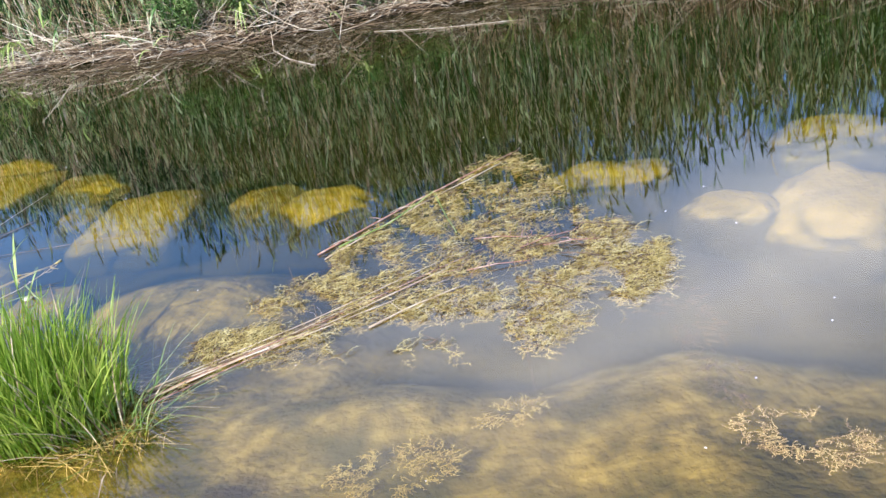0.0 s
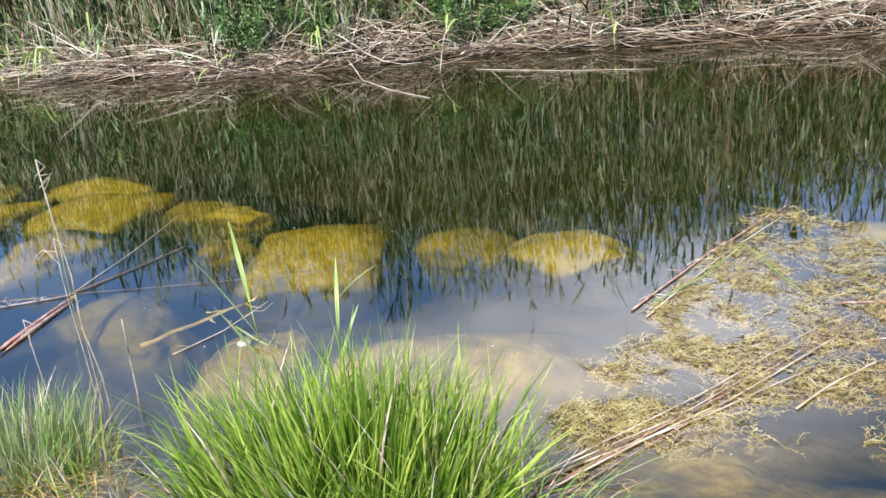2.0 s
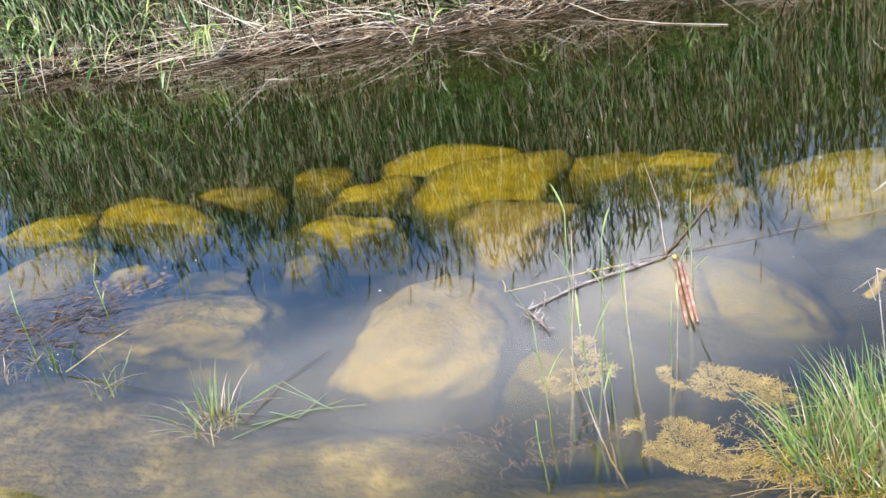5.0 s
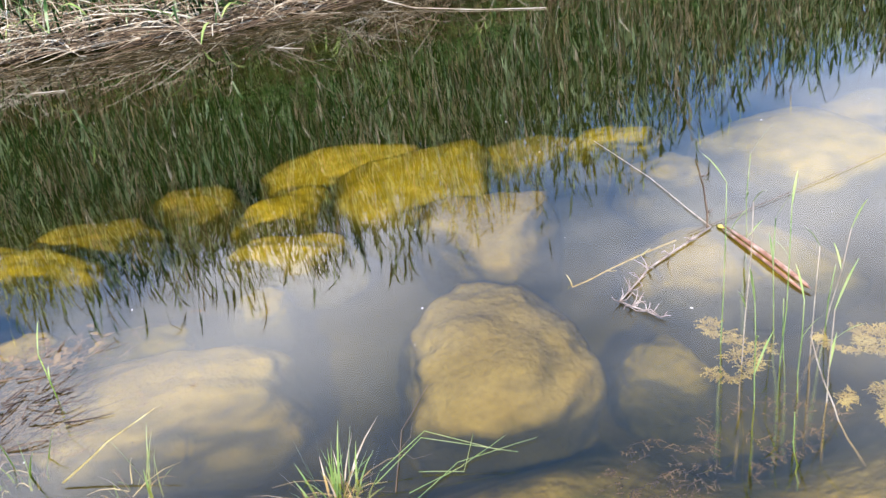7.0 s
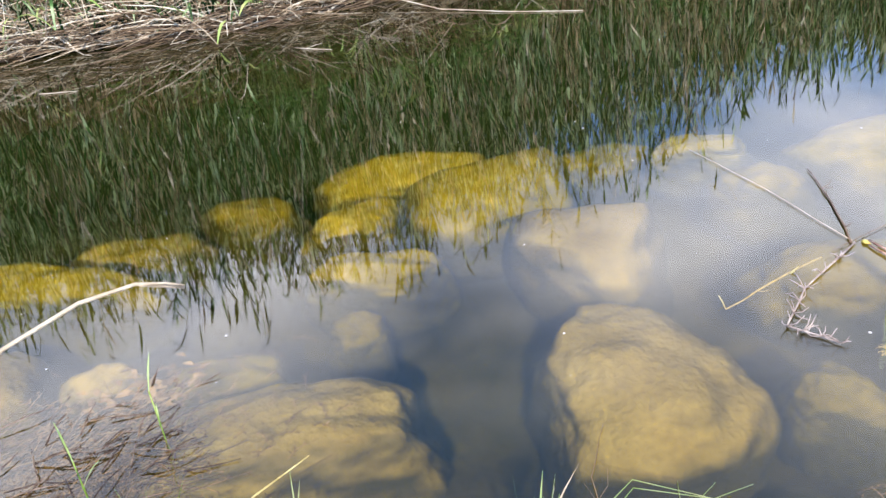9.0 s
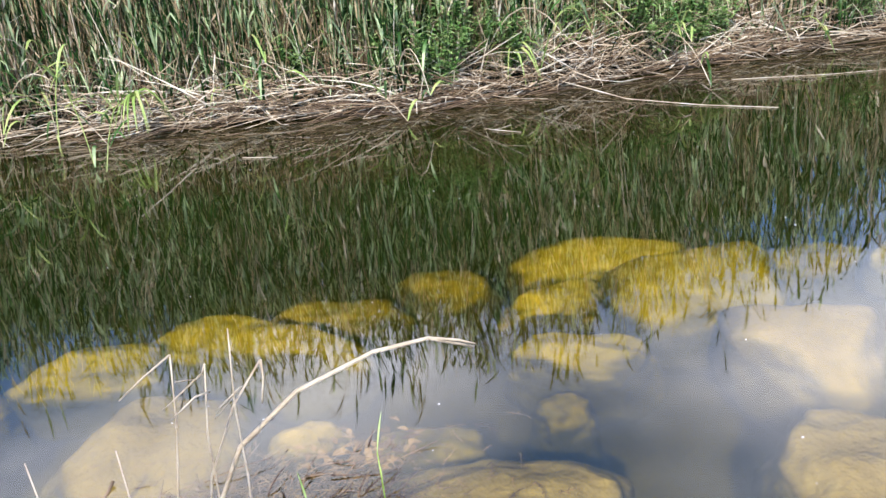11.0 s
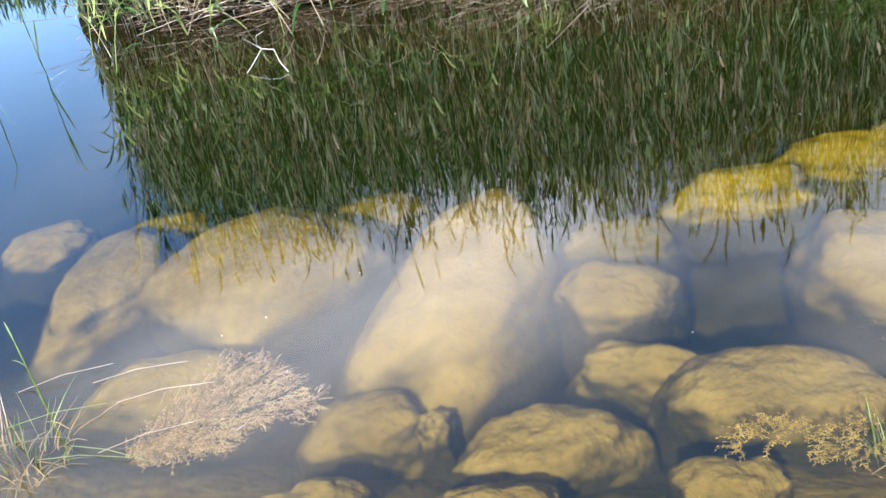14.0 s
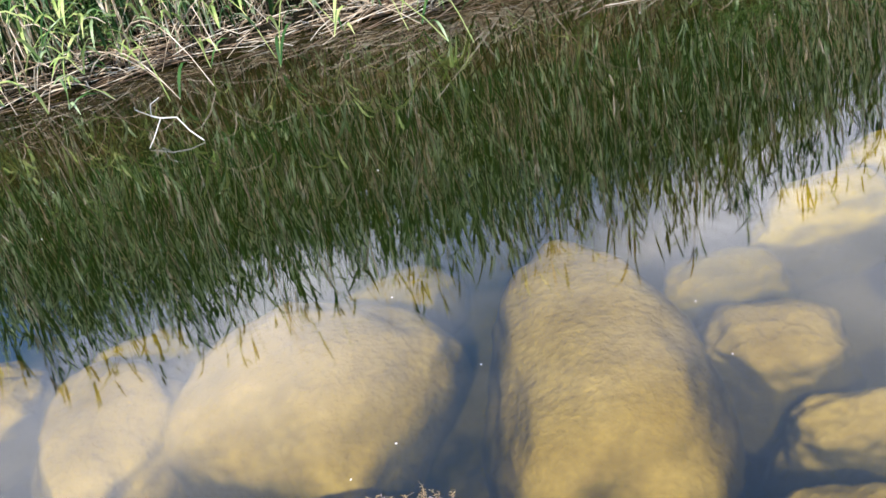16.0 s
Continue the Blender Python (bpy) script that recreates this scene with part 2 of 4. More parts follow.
M_MAT = mat("floating_algae", [(0.26, 0.19, 0.06), (0.48, 0.38, 0.14), (0.68, 0.58, 0.27)], 0.9, 14.0, island=0.3, bump=0.8, bump_scale=160, spec=0.3)
M_MAT_BROWN = mat("brown_weed", [(0.04, 0.022, 0.013), (0.1, 0.058, 0.032), (0.26, 0.17, 0.1)], 0.8, 25.0, island=0.5, bump=0.6, bump_scale=160)
M_PLUME = mat("feathery_algae", [(0.17, 0.12, 0.1), (0.33, 0.25, 0.21), (0.5, 0.41, 0.35)], 0.85, 20.0, island=0.5)
M_RED = mat("reddish_cane", [(0.16, 0.07, 0.045), (0.36, 0.17, 0.11), (0.58, 0.42, 0.33)], 0.55, 30.0, island=0.3, bump=0.3, bump_scale=120)
M_WHITE = mat("bleached_wood", [(0.5, 0.45, 0.36), (0.68, 0.63, 0.55), (0.78, 0.74, 0.68)], 0.65, 20.0, bump=0.3, bump_scale=120)
M_PALEBRANCH = mat("pale_dry_branch", [(0.22, 0.16, 0.11), (0.38, 0.3, 0.21), (0.5, 0.42, 0.32)], 0.7, 20.0, island=0.3, bump=0.4, bump_scale=150)
M_STONE = mat("white_stone", [(0.3, 0.26, 0.2), (0.5, 0.46, 0.4)], 0.7, 20.0, bump=0.3)
M_YELLOW = mat("yellow_leaf", [(0.5, 0.36, 0.06), (0.62, 0.5, 0.14)], 0.6, 20.0)


# ---- mesh helpers ----
class Geo:
    """Collects vertices and faces of one mesh."""

    def __init__(self):
        self.v, self.f = [], []

    def tube(self, pts, radii, sides=4):
        base = len(self.v)
        n = len(pts)
        for i, p in enumerate(pts):
            a = pts[max(0, i - 1)]
            b = pts[min(n - 1, i + 1)]
            d = (Vector(b) - Vector(a)).normalized()
            u = d.cross(Vector((0.31, 0.17, 0.93)))
            if u.length < 1e-3:
                u = d.cross(Vector((1, 0, 0)))
            u.normalize()
            w = d.cross(u)
            for k in range(sides):
                q = 2 * math.pi * k / sides
                c = Vector(p) + radii[i] * (math.cos(q) * u + math.sin(q) * w)
                self.v.append((c.x, c.y, c.z))
        for i in range(n - 1):
            for k in range(sides):
                a = base + i * sides + k
                b = base + i * sides + (k + 1) % sides
                self.f.append((a, b, b + sides, a + sides))
        self.f.append(tuple(base + k for k in range(sides))[::-1])
        self.f.append(tuple(base + (n - 1) * sides + k for k in range(sides)))

    def blade(self, pts, widths, side, fold=0.0):
        """A leaf along pts, with a keel when fold is set."""
        base = len(self.v)
        s = Vector(side).normalized()
        for p, w in zip(pts, widths):
            p = Vector(p)
            a, b = p - s * w / 2, p + s * w / 2
            self.v.append(tuple(a))
            if fold:
                c = p - Vector((0, 0, fold * w))
                self.v.append(tuple(c))
            self.v.append(tuple(b))
        m = 3 if fold else 2
        for i in range(len(pts) - 1):
            for k in range(m - 1):
                a = base + i * m + k
                self.f.append((a, a + 1, a + m + 1, a + m))

    def blob(self, c, r, rnd, squash=0.5, rough=0.35):
        """A small lumpy clump."""
        base = len(self.v)
        rings, seg = 3, 6
        self.v.append((c[0], c[1], c[2] + r * squash))
        for i in range(1, rings):
            th = math.pi * i / rings
            for k in range(seg):
                ph = 2 * math.pi * k / seg + i * 0.4
                q = r * (1 + rnd.uniform(-rough, rough))
                self.v.append((c[0] + q * math.sin(th) * math.cos(ph), c[1] + q * math.sin(th) * math.sin(ph), c[2] + q * squash * math.cos(th)))
        self.v.append((c[0], c[1], c[2] - r * squash))
        last = len(self.v) - 1
        for k in range(seg):
            k2 = (k + 1) % seg
            self.f.append((base, base + 1 + k, base + 1 + k2))
            self.f.append((base + 1 + k, base + 1 + seg + k, base + 1 + seg + k2, base + 1 + k2))
            self.f.append((last, base + 1 + seg + k2, base + 1 + seg + k))

    def chip(self, c, r, rnd, flat=0.4):
        """A ragged crumb of eight faces."""
        b = len(self.v)
        for d in ((1, 0, 0), (0, 1, 0), (-1, 0, 0), (0, -1, 0), (0, 0, 1), (0, 0, -1)):
            q = r * rnd.uniform(0.45, 1.5)
            j = r * 0.4
            self.v.append((c[0] + d[0] * q + rnd.uniform(-j, j), c[1] + d[1] * q + rnd.uniform(-j, j), c[2] + d[2] * q * flat))
        for k in range(4):
            self.f.append((b + k, b + (k + 1) % 4, b + 4))
            self.f.append((b + (k + 1) % 4, b + k, b + 5))

    def frond(self, c, a, ln, rnd, lift=0.0, n=7):
        """A feathery sprig: a thread with a row of small leaflets."""
        ca, sa = math.cos(a), math.sin(a)
        bend = rnd.gauss(0, 0.35)
        pts = []
        for k in range(4):
            s = k / 3
            pts.append(Vector((c[0] + ln * (ca * s - sa * bend * s * s), c[1] + ln * (sa * s + ca * bend * s * s), c[2] + lift * s * (1 - s) * 3)))
        self.tube([tuple(p) for p in pts], [0.0013, 0.0012, 0.001, 0.0006], 3)
        for j in range(n):
            s = (j + rnd.random()) / n * 2.99
            i = int(s)
            p = pts[i].lerp(pts[i + 1], s - i)
            b = a + (1 if j % 2 else -1) * rnd.uniform(0.5, 1.2)
            q = ln * rnd.uniform(0.14, 0.3)
            e = p + Vector((math.cos(b) * q, math.sin(b) * q, rnd.uniform(-0.006, 0.004)))
            self.blade([tuple(p), tuple(p.lerp(e, 0.5)), tuple(e)], [0.0012, rnd.uniform(0.002, 0.0045), 0.0008], (-math.sin(b), math.cos(b), rnd.uniform(-0.3, 0.3)))

    def mesh(self, name, material, smooth=True):
        me = bpy.data.meshes.new(name)
        me.from_pydata(self.v, [], self.f)
        me.materials.append(material)
        if smooth:
            me.polygons.foreach_set("use_smooth", [True] * len(me.polygons))
        me.update()
        return me


def link(name, geo, material, parent=None, label="", smooth=True):
    ob = new(name, geo.mesh(name, material, smooth))
    if parent:
        ob.parent = parent
    if label:
        tagged(ob, label)
    return ob


def root(name, x, y, z=0.0):
    ob = new(name)
    ob.empty_display_size = 0.05
    ob.location = (x, y, z)
    return ob


def interp(table, x):
    xs, ys = zip(*table)
    return float(np.interp(x, xs, ys))


def arc(p0, p1, sag, n=6, sway=(0, 0, 0)):
    """Points from p0 to p1 on a bow that rises by sag in the middle."""
    a, b, s = Vector(p0), Vector(p1), Vector(sway)
    return [tuple(a.lerp(b, k / n) + 4 * (k / n) * (1 - k / n) * (Vector((0, 0, sag)) + s)) for k in range(n + 1)]


def taper(r0, r1, n):
    return [r0 + (r1 - r0) * k / n for k in range(n + 1)]


# ---- ground, bed and water ----
SHORE = [(-30, 22), (-14, 10), (-8, 6.2), (-5, 3.6), (-3.4, 2.1), (-2.4, 1.35), (-1.2, 0.85), (0, 0.6), (1, 0.2), (2, -0.35), (3.5, -0.6), (5, -0.85), (7, -1.2), (9, -1.7), (14, -4), (30, -9)]
BANK = [(-3.8, 8.8), (-3.65, 8.2), (-3.0, 7.68), (-2.3, 7.5), (-1.3, 7.3), (-0.7, 7.15), (0.0, 6.8), (0.5, 6.6), (1.1, 6.5), (2.0, 6.2), (2.7, 6.17), (3.6, 6.26), (5.2, 6.34), (6.8, 6.3), (9, 5.8), (12, 4.7), (16, 3.2), (30, -1.6)]


def bank_y(x):
    """Far water's edge; past the point of the reed bed the bank turns away."""
    return interp(BANK, x) if x > -3.8 else 8.8 + (-3.8 - x) * 7.0


def ground_z(x, y):
    sh = y - interp(SHORE, x)
    bk = y - bank_y(x)
    n = noise.noise(Vector((x * 0.9, y * 0.9, 0.3))) * 0.06 + noise.noise(Vector((x * 3, y * 3, 4.1))) * 0.05 + noise.noise(Vector((x * 8, y * 8, 1.7))) * 0.02
    if sh < 0:
        z = 0.02 + 0.14 * min(1.0, -sh / 0.7)
    else:
        steep = interp([(0, 0.02), (0.25, -0.06), (0.6, -0.2), (1.1, -0.6), (1.6, -0.85), (3.2, -1.05), (4.5, -1.35), (9, -1.5), (30, -1.7)], sh)
        shelf = interp([(0, 0.02), (0.25, -0.06), (0.7, -0.16), (1.3, -0.36), (1.7, -0.75), (3.2, -1.0), (4.5, -1.35), (9, -1.5), (30, -1.7)], sh)
        z = steep + (shelf - steep) * interp([(4.0, 0), (4.8, 1)], x)
        # silty shoals, a dip darkening the bed by the shoots, one for the mat's shadow
        for cx, cy, rx, ry, up in ((4.75, 0.85, 0.8, 0.36, 0.6), (2.6, 0.42, 0.35, 0.22, -0.25), (7.0, -0.1, 0.4, 0.5, 0.14), (6.0, -0.3, 0.3, 0.2, 0.1), (6.4, 0.2, 0.5, 0.2, -0.28), (1.95, 0.5, 0.4, 0.2, 0.1)):
            z += up * math.exp(-((x - cx) / rx) ** 2 - ((y - cy) / ry) ** 2)
        z = min(z, -0.05) if sh > 0.4 else z
    if bk > -1.2 and y > 0:
        zb = interp([(-1.2, -1.35), (-0.22, -1.1), (-0.06, -0.5), (0.02, 0.02), (0.12, 0.1), (0.35, 0.18), (1.2, 0.3), (4, 0.45), (40, 0.6)], bk)
        z = max(z, zb) if bk > -0.22 else z + (zb - z) * (bk + 1.2) / 0.98
    if y > 30:
        z = max(z, min(0.5, (y - 30) * 0.2 - 1.2))
    return z + n * (0.5 if abs(z) < 0.05 else 1.0)


def grid_mesh(xs, ys, fn, name, material):
    v = [(x, y, fn(x, y)) for y in ys for x in xs]
    nx = len(xs)
    f = [(j * nx + i, j * nx + i + 1, (j + 1) * nx + i + 1, (j + 1) * nx + i) for j in range(len(ys) - 1) for i in range(nx - 1)]
    me = bpy.data.meshes.new(name)
    me.from_pydata(v, [], f)
    me.materials.append(material)
    me.polygons.foreach_set("use_smooth", [True] * len(me.polygons))
    return me


def steps(dense0, dense1, step, far):
    mid = list(np.arange(dense0, dense1 + 1e-6, step))
    out, g = [], step
    a = dense0
    while a > -far:
        g *= 1.45
        a -= g
        out.insert(0, a)
    b, g = dense1, step
    hi = []
    while b < far:
        g *= 1.45
        b += g
        hi.append(b)
    return [float(q) for q in out + mid + hi]


gx, gy = steps(-5, 10, 0.09, 900), steps(-3.5, 9.5, 0.09, 900)
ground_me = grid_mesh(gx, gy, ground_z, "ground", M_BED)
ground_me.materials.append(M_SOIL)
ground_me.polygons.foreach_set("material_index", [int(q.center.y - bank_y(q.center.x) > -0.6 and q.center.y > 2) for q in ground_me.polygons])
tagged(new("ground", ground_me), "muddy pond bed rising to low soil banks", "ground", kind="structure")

wm = bpy.data.meshes.new("water")
wm.from_pydata([(-900, -900, 0), (900, -900, 0), (900, 900, 0), (-900, 900, 0)], [], [(0, 1, 2, 3)])
wm.materials.append(M_WATER)
water = tagged(new("water", wm), "still clear pond water with a greenish tint", "water", kind="structure")
water.visible_shadow = False


# ---- boulders under water ----
def boulder(x, y, w, d, top=-0.15, h=0.32, turn=0.0, seed=1, n=2.8, taper_far=0.0, slope=0.0, kind="algae", label="", lump=1.0, worn=0.7):
    """A worn boulder w by d metres; n squares its plan, taper_far widens its far end, slope tips its top towards the near side."""
    rnd = random.Random(seed)
    bm = bmesh.new()
    bmesh.ops.create_icosphere(bm, subdivisions=5, radius=1.0)
    off = Vector((rnd.uniform(-50, 50), rnd.uniform(-50, 50), rnd.uniform(-50, 50)))
    cuts = []
    for _ in range(5):
        a = rnd.uniform(0, 2 * math.pi)
        cuts.append((Vector((math.cos(a), math.sin(a), rnd.uniform(0.0, 0.5))).normalized(), rnd.uniform(0.74, 0.95)))
    for vert in bm.verts:
        p = vert.co.copy()
        flat = max(abs(p.x) ** n + abs(p.y) ** n, 1e-6) ** (1 / n)
        r2 = math.hypot(p.x, p.y)
        k = r2 / flat if flat > 1e-3 else 1.0
        p.x, p.y = p.x * k, p.y * k
        # flattened crown and steep flanks
        p.z = math.copysign(abs(p.z) ** 0.62, p.z)
        for nrm, lim in cuts:
            c = p.dot(nrm) - lim
            if c > 0:
                p -= nrm * c * worn
        p.x *= 1 + taper_far * p.y
        q = Vector((p.x * w, p.y * d, p.z * h * 2)) * 1.6
        f = 1 + lump * (0.13 * noise.noise(p * 1.3 + off) + 0.06 * noise.noise(p * 3.1 + off))
        vert.co = Vector((p.x * w * 0.5 * f, p.y * d * 0.5 * f, p.z * h * f + slope * p.y * d * 0.5))
        vert.co += p.normalized() * lump * (0.009 * noise.noise(q * 5 + off) + 0.007 * noise.noise(q * 12 + off) + 0.004 * noise.noise(q * 31 + off))
    hi = max(vert.co.z for vert in bm.verts)
    me = bpy.data.meshes.new("boulder")
    bm.to_mesh(me)
    bm.free()
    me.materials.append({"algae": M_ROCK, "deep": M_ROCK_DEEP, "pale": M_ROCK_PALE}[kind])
    me.polygons.foreach_set("use_smooth", [True] * len(me.polygons))
    ob = new("boulder", me)
    ob.matrix_world = pose(x, y, top - hi, 0, 0, turn)
    words = {"algae": "rounded boulder with ochre algae under the water", "deep": "olive boulder lying deep on the pond bed, coloured dim for murky water", "pale": "rounded silty boulder in the shallows"}
    return tagged(ob, label or words[kind], "boulder", "boulders under water")


# by the lush grass and the weed mat
boulder(3.99, 1.8, 0.76, 0.84, -0.13, 0.34, 2, 11, 7, 0.04, 0.03, worn=0.1, label="large square-edged boulder with ochre algae under the water", lump=0.6)
boulder(4.72, 2.08, 0.62, 0.5, -0.4, 0.3, 0, 12, 3, kind="deep")
boulder(5.25, 1.66, 0.68, 0.56, -0.1, 0.32, -4, 13, 3, 0.1, label="ochre boulder with a scum line just under the water")
boulder(4.03, 0.62, 0.5, 0.66, -0.03, 0.28, 8, 14, 3.5, label="flat ochre boulder just under the water surface", kind="pale")
boulder(3.42, 2.05, 0.5, 0.4, -0.3, 0.3, 10, 54, kind="deep")
# yellow slabs before the reeds
boulder(2.2, 3.16, 0.95, 0.56, -0.3, 0.32, -12, 15, 3, 0.0, 0.1)
boulder(2.38, 2.68, 0.9, 0.78, -0.2, 0.34, -6, 16, 3.2, 0.15, 0.14, label="broad tilted slab of a boulder with thick ochre algae", lump=0.7)
boulder(1.74, 2.72, 0.54, 0.38, -0.22, 0.3, 8, 17, 2.4, 0.25)
boulder(1.65, 2.27, 0.62, 0.38, -0.2, 0.28, -30, 18, 2.3)
boulder(1.4, 3.22, 0.52, 0.4, -0.35, 0.3, -25, 19, kind="deep")
boulder(0.86, 3.14, 0.7, 0.4, -0.38, 0.3, -20, 20, kind="deep")
boulder(3.0, 2.72, 0.72, 0.4, -0.38, 0.3, -10, 46, kind="deep")
boulder(3.36, 2.42, 0.52, 0.34, -0.2, 0.28, -25, 55)
# arched and round ones
boulder(0.5, 2.84, 1.0, 0.42, -0.13, 0.36, -36, 21, 2.4, 0.0, label="long arched boulder with thick ochre algae")
boulder(-0.15, 2.93, 0.68, 0.42, -0.16, 0.3, -8, 29, 2.4)
boulder(0.08, 2.2, 0.7, 0.88, -0.13, 0.36, -15, 30, 2.2, label="broad round boulder with pale algae under the water", kind="pale")
boulder(0.6, 2.1, 0.3, 0.26, -0.22, 0.24, 0, 27, 2.2, kind="pale")
boulder(0.98, 2.02, 0.5, 0.3, -0.38, 0.26, -20, 28, kind="deep")
boulder(1.46, 1.98, 0.26, 0.24, -0.3, 0.24, 0, 56, kind="deep")
boulder(2.47, 1.97, 0.68, 0.78, -0.15, 0.34, -22, 22, 2.6, 0.16, 0.05, label="pale wedge-shaped boulder under the water", kind="pale", lump=0.7)
boulder(2.06, 1.16, 0.7, 0.86, -0.11, 0.36, -26, 23, 3, -0.12, label="large round-cornered boulder coated in silt", kind="pale", lump=1.2)
boulder(2.5, 0.78, 0.34, 0.34, -0.2, 0.26, -30, 24, kind="deep")
boulder(3.2, 1.28, 0.9, 0.5, -0.3, 0.28, -32, 25, 3.5, kind="deep", label="broad flat boulder beside the canes, coloured dim for deep water")
boulder(0.97, 1.46, 1.02, 0.56, -0.1, 0.3, -18, 26, 3.2, -0.1, label="wide low boulder with pale silt on top", kind="pale")
# the great ones by the reed bed's point
boulder(-2.03, 3.22, 1.12, 1.22, -0.1, 0.36, -10, 31, 1.2, 0.05, 0.03, worn=0.1, label="angular pale boulder under the water", kind="pale", lump=0.8)
boulder(-1.25, 2.74, 0.68, 1.42, -0.08, 0.42, -25, 32, 2.7, -0.2, worn=0.4, label="very large long boulder with ochre algae under the water", lump=0.8, kind="pale")
boulder(-1.5, 1.98, 0.16, 0.16, -0.2, 0.2, -20, 57, kind="pale")
boulder(-0.8, 2.46, 0.48, 0.46, -0.2, 0.3, -40, 33, 3, kind="pale")
boulder(-0.86, 2.1, 0.5, 0.26, -0.26, 0.26, -32, 43, 2.6, kind="pale")
boulder(-0.62, 2.86, 0.5, 0.34, -0.3, 0.28, -30, 58, kind="deep")
boulder(-0.56, 1.78, 0.76, 0.46, -0.15, 0.3, -18, 38, 2.8, kind="pale")
boulder(-1.66, 2.06, 0.48, 0.36, -0.18, 0.28, -20, 34, 2.6, kind="pale")
boulder(-1.88, 1.72, 0.4, 0.26, -0.08, 0.24, -8, 35, kind="pale")
boulder(-1.4, 1.52, 0.42, 0.26, -0.05, 0.22, -12, 36, kind="pale")
boulder(-1.2, 1.82, 0.6, 0.36, -0.2, 0.26, -5, 37, kind="pale")
boulder(-0.85, 1.42, 0.3, 0.22, -0.05, 0.2, -14, 42, kind="pale")
boulder(-2.32, 2.5, 0.7, 0.42, -0.12, 0.28, -12, 40, 3, kind="pale")
boulder(-2.66, 3.42, 0.56, 1.1, -0.2, 0.34, -14, 41, 2.6, 0.1, kind="pale")
boulder(-3.03, 3.92, 0.46, 0.48, -0.22, 0.3, 20, 39, 2.6, kind="pale")
boulder(-2.5, 3.95, 0.6, 0.4, -0.42, 0.3, 0, 49, kind="deep")
boulder(-1.55, 3.75, 0.6, 0.4, -0.5, 0.3, 0, 48, kind="deep")
boulder(-3.4, 3.1, 0.6, 0.7, -0.22, 0.36, 0, 52, kind="pale")
# beyond the weed mat
boulder(7.3, 1.13, 0.5, 0.36, -0.1, 0.28, -20, 44, 2.3, label="pale rounded boulder under the water", kind="pale")
boulder(7.75, 1.15, 0.62, 0.86, -0.12, 0.34, -20, 45, label="pale rounded boulder under the water", kind="pale")
boulder(6.73, 1.84, 0.74, 0.46, -0.32, 0.3, -5, 51)
boulder(7.9, 2.1, 0.65, 0.5, -0.35, 0.32, 0, 53)


# ---- far bank: standing reeds, litter, bushes ----
def reed_stalk(geo_stem, geo_leaf, x, y, z, h, rnd, lean=(0, 0), leaves=7, r=0.005, segs=4, lw=0.021):
    lx, ly = lean
    pts = []
    for k in range(segs + 1):
        s = k / segs
        pts.append((x + lx * h * s * s, y + ly * h * s * s, z + h * s * (1 - 0.1 * (lx * lx + ly * ly) * s)))
    geo_stem.tube(pts, taper(r, r * 0.45, segs), 3)
    for j in range(leaves):
        s = rnd.uniform(0.1, 1.0)
        px, py, pz = x + lx * h * s * s, y + ly * h * s * s, z + h * s * 0.99
        a = rnd.uniform(0, 2 * math.pi)
        ln = rnd.uniform(0.1, 0.34)
        ca, sa = math.cos(a), math.sin(a)
        out = rnd.uniform(0.12, 0.55) if rnd.random() < 0.8 else rnd.uniform(0.6, 0.9)
        up = math.sqrt(1 - out * out)
        dr = rnd.random() ** 2 * 0.5
        q = [(px, py, pz), (px + ca * ln * out * 0.3, py + sa * ln * out * 0.3, pz + ln * 0.38 * up), (px + ca * ln * out * 0.65, py + sa * ln * out * 0.65, pz + ln * (0.72 * up - 0.15 * dr)), (px + ca * ln * out * (1 + dr * 0.5), py + sa * ln * out * (1 + dr * 0.5), pz + ln * (up - dr))]
        w = lw * rnd.uniform(0.6, 1.15)
        geo_leaf.blade(q, [w * 0.5, w, w * 0.7, w * 0.05], (-sa, ca, 0.2))


rnd = random.Random(5)
stems, leaves_g, dead, fill, brown = Geo(), Geo(), Geo(), Geo(), Geo()
HEIGHT = [(-3.5, 2.25), (0, 2.3), (1.2, 2.35), (3.0, 2.45), (6.3, 2.5), (7.0, 2.25), (7.8, 1.85), (10, 1.7), (20, 1.65)]
for _ in range(7600):
    x = rnd.uniform(-3.78, 18.0) if rnd.random() < 0.75 else rnd.uniform(-3.78, 5)
    back = rnd.random() ** 1.2 * 2.8
    front = 0.03 if x < -0.6 else 0.16 + 0.25 * noise.noise(Vector((x * 0.9, 3.3, 0)))
    y = bank_y(x) + front + back
    if x < -3.6 and rnd.random() < 0.5:
        continue
    h = interp(HEIGHT, x) * (0.55 + 0.53 * rnd.random() ** 0.8) * (0.5 if back < 0.3 and rnd.random() < 0.6 else 1)
    dry = rnd.random() < (0.45 if back < 0.45 else 0.05)
    reed_stalk(dead if dry else stems, dead if dry and back < 0.45 and rnd.random() < 0.3 else leaves_g, x, y, ground_z(x, y) - 0.02, h, rnd, (rnd.gauss(0, 0.1), rnd.gauss(-0.05, 0.08)), rnd.randint(8, 13), 0.0042)
# leafy growth filling the depth of the stand
for _ in range(4200):
    x = rnd.uniform(-3.6, 16.0) if rnd.random() < 0.8 else rnd.uniform(-3.6, 4)
    back = rnd.uniform(0.5, 3.0)
    y = bank_y(x) + back
    h = interp(HEIGHT, x) * rnd.uniform(0.5, 0.97)
    reed_stalk(stems, fill, x, y, ground_z(x, y) - 0.02, h, rnd, (rnd.gauss(0, 0.12), rnd.gauss(-0.02, 0.08)), rnd.randint(10, 14), 0.004, 3, 0.034)
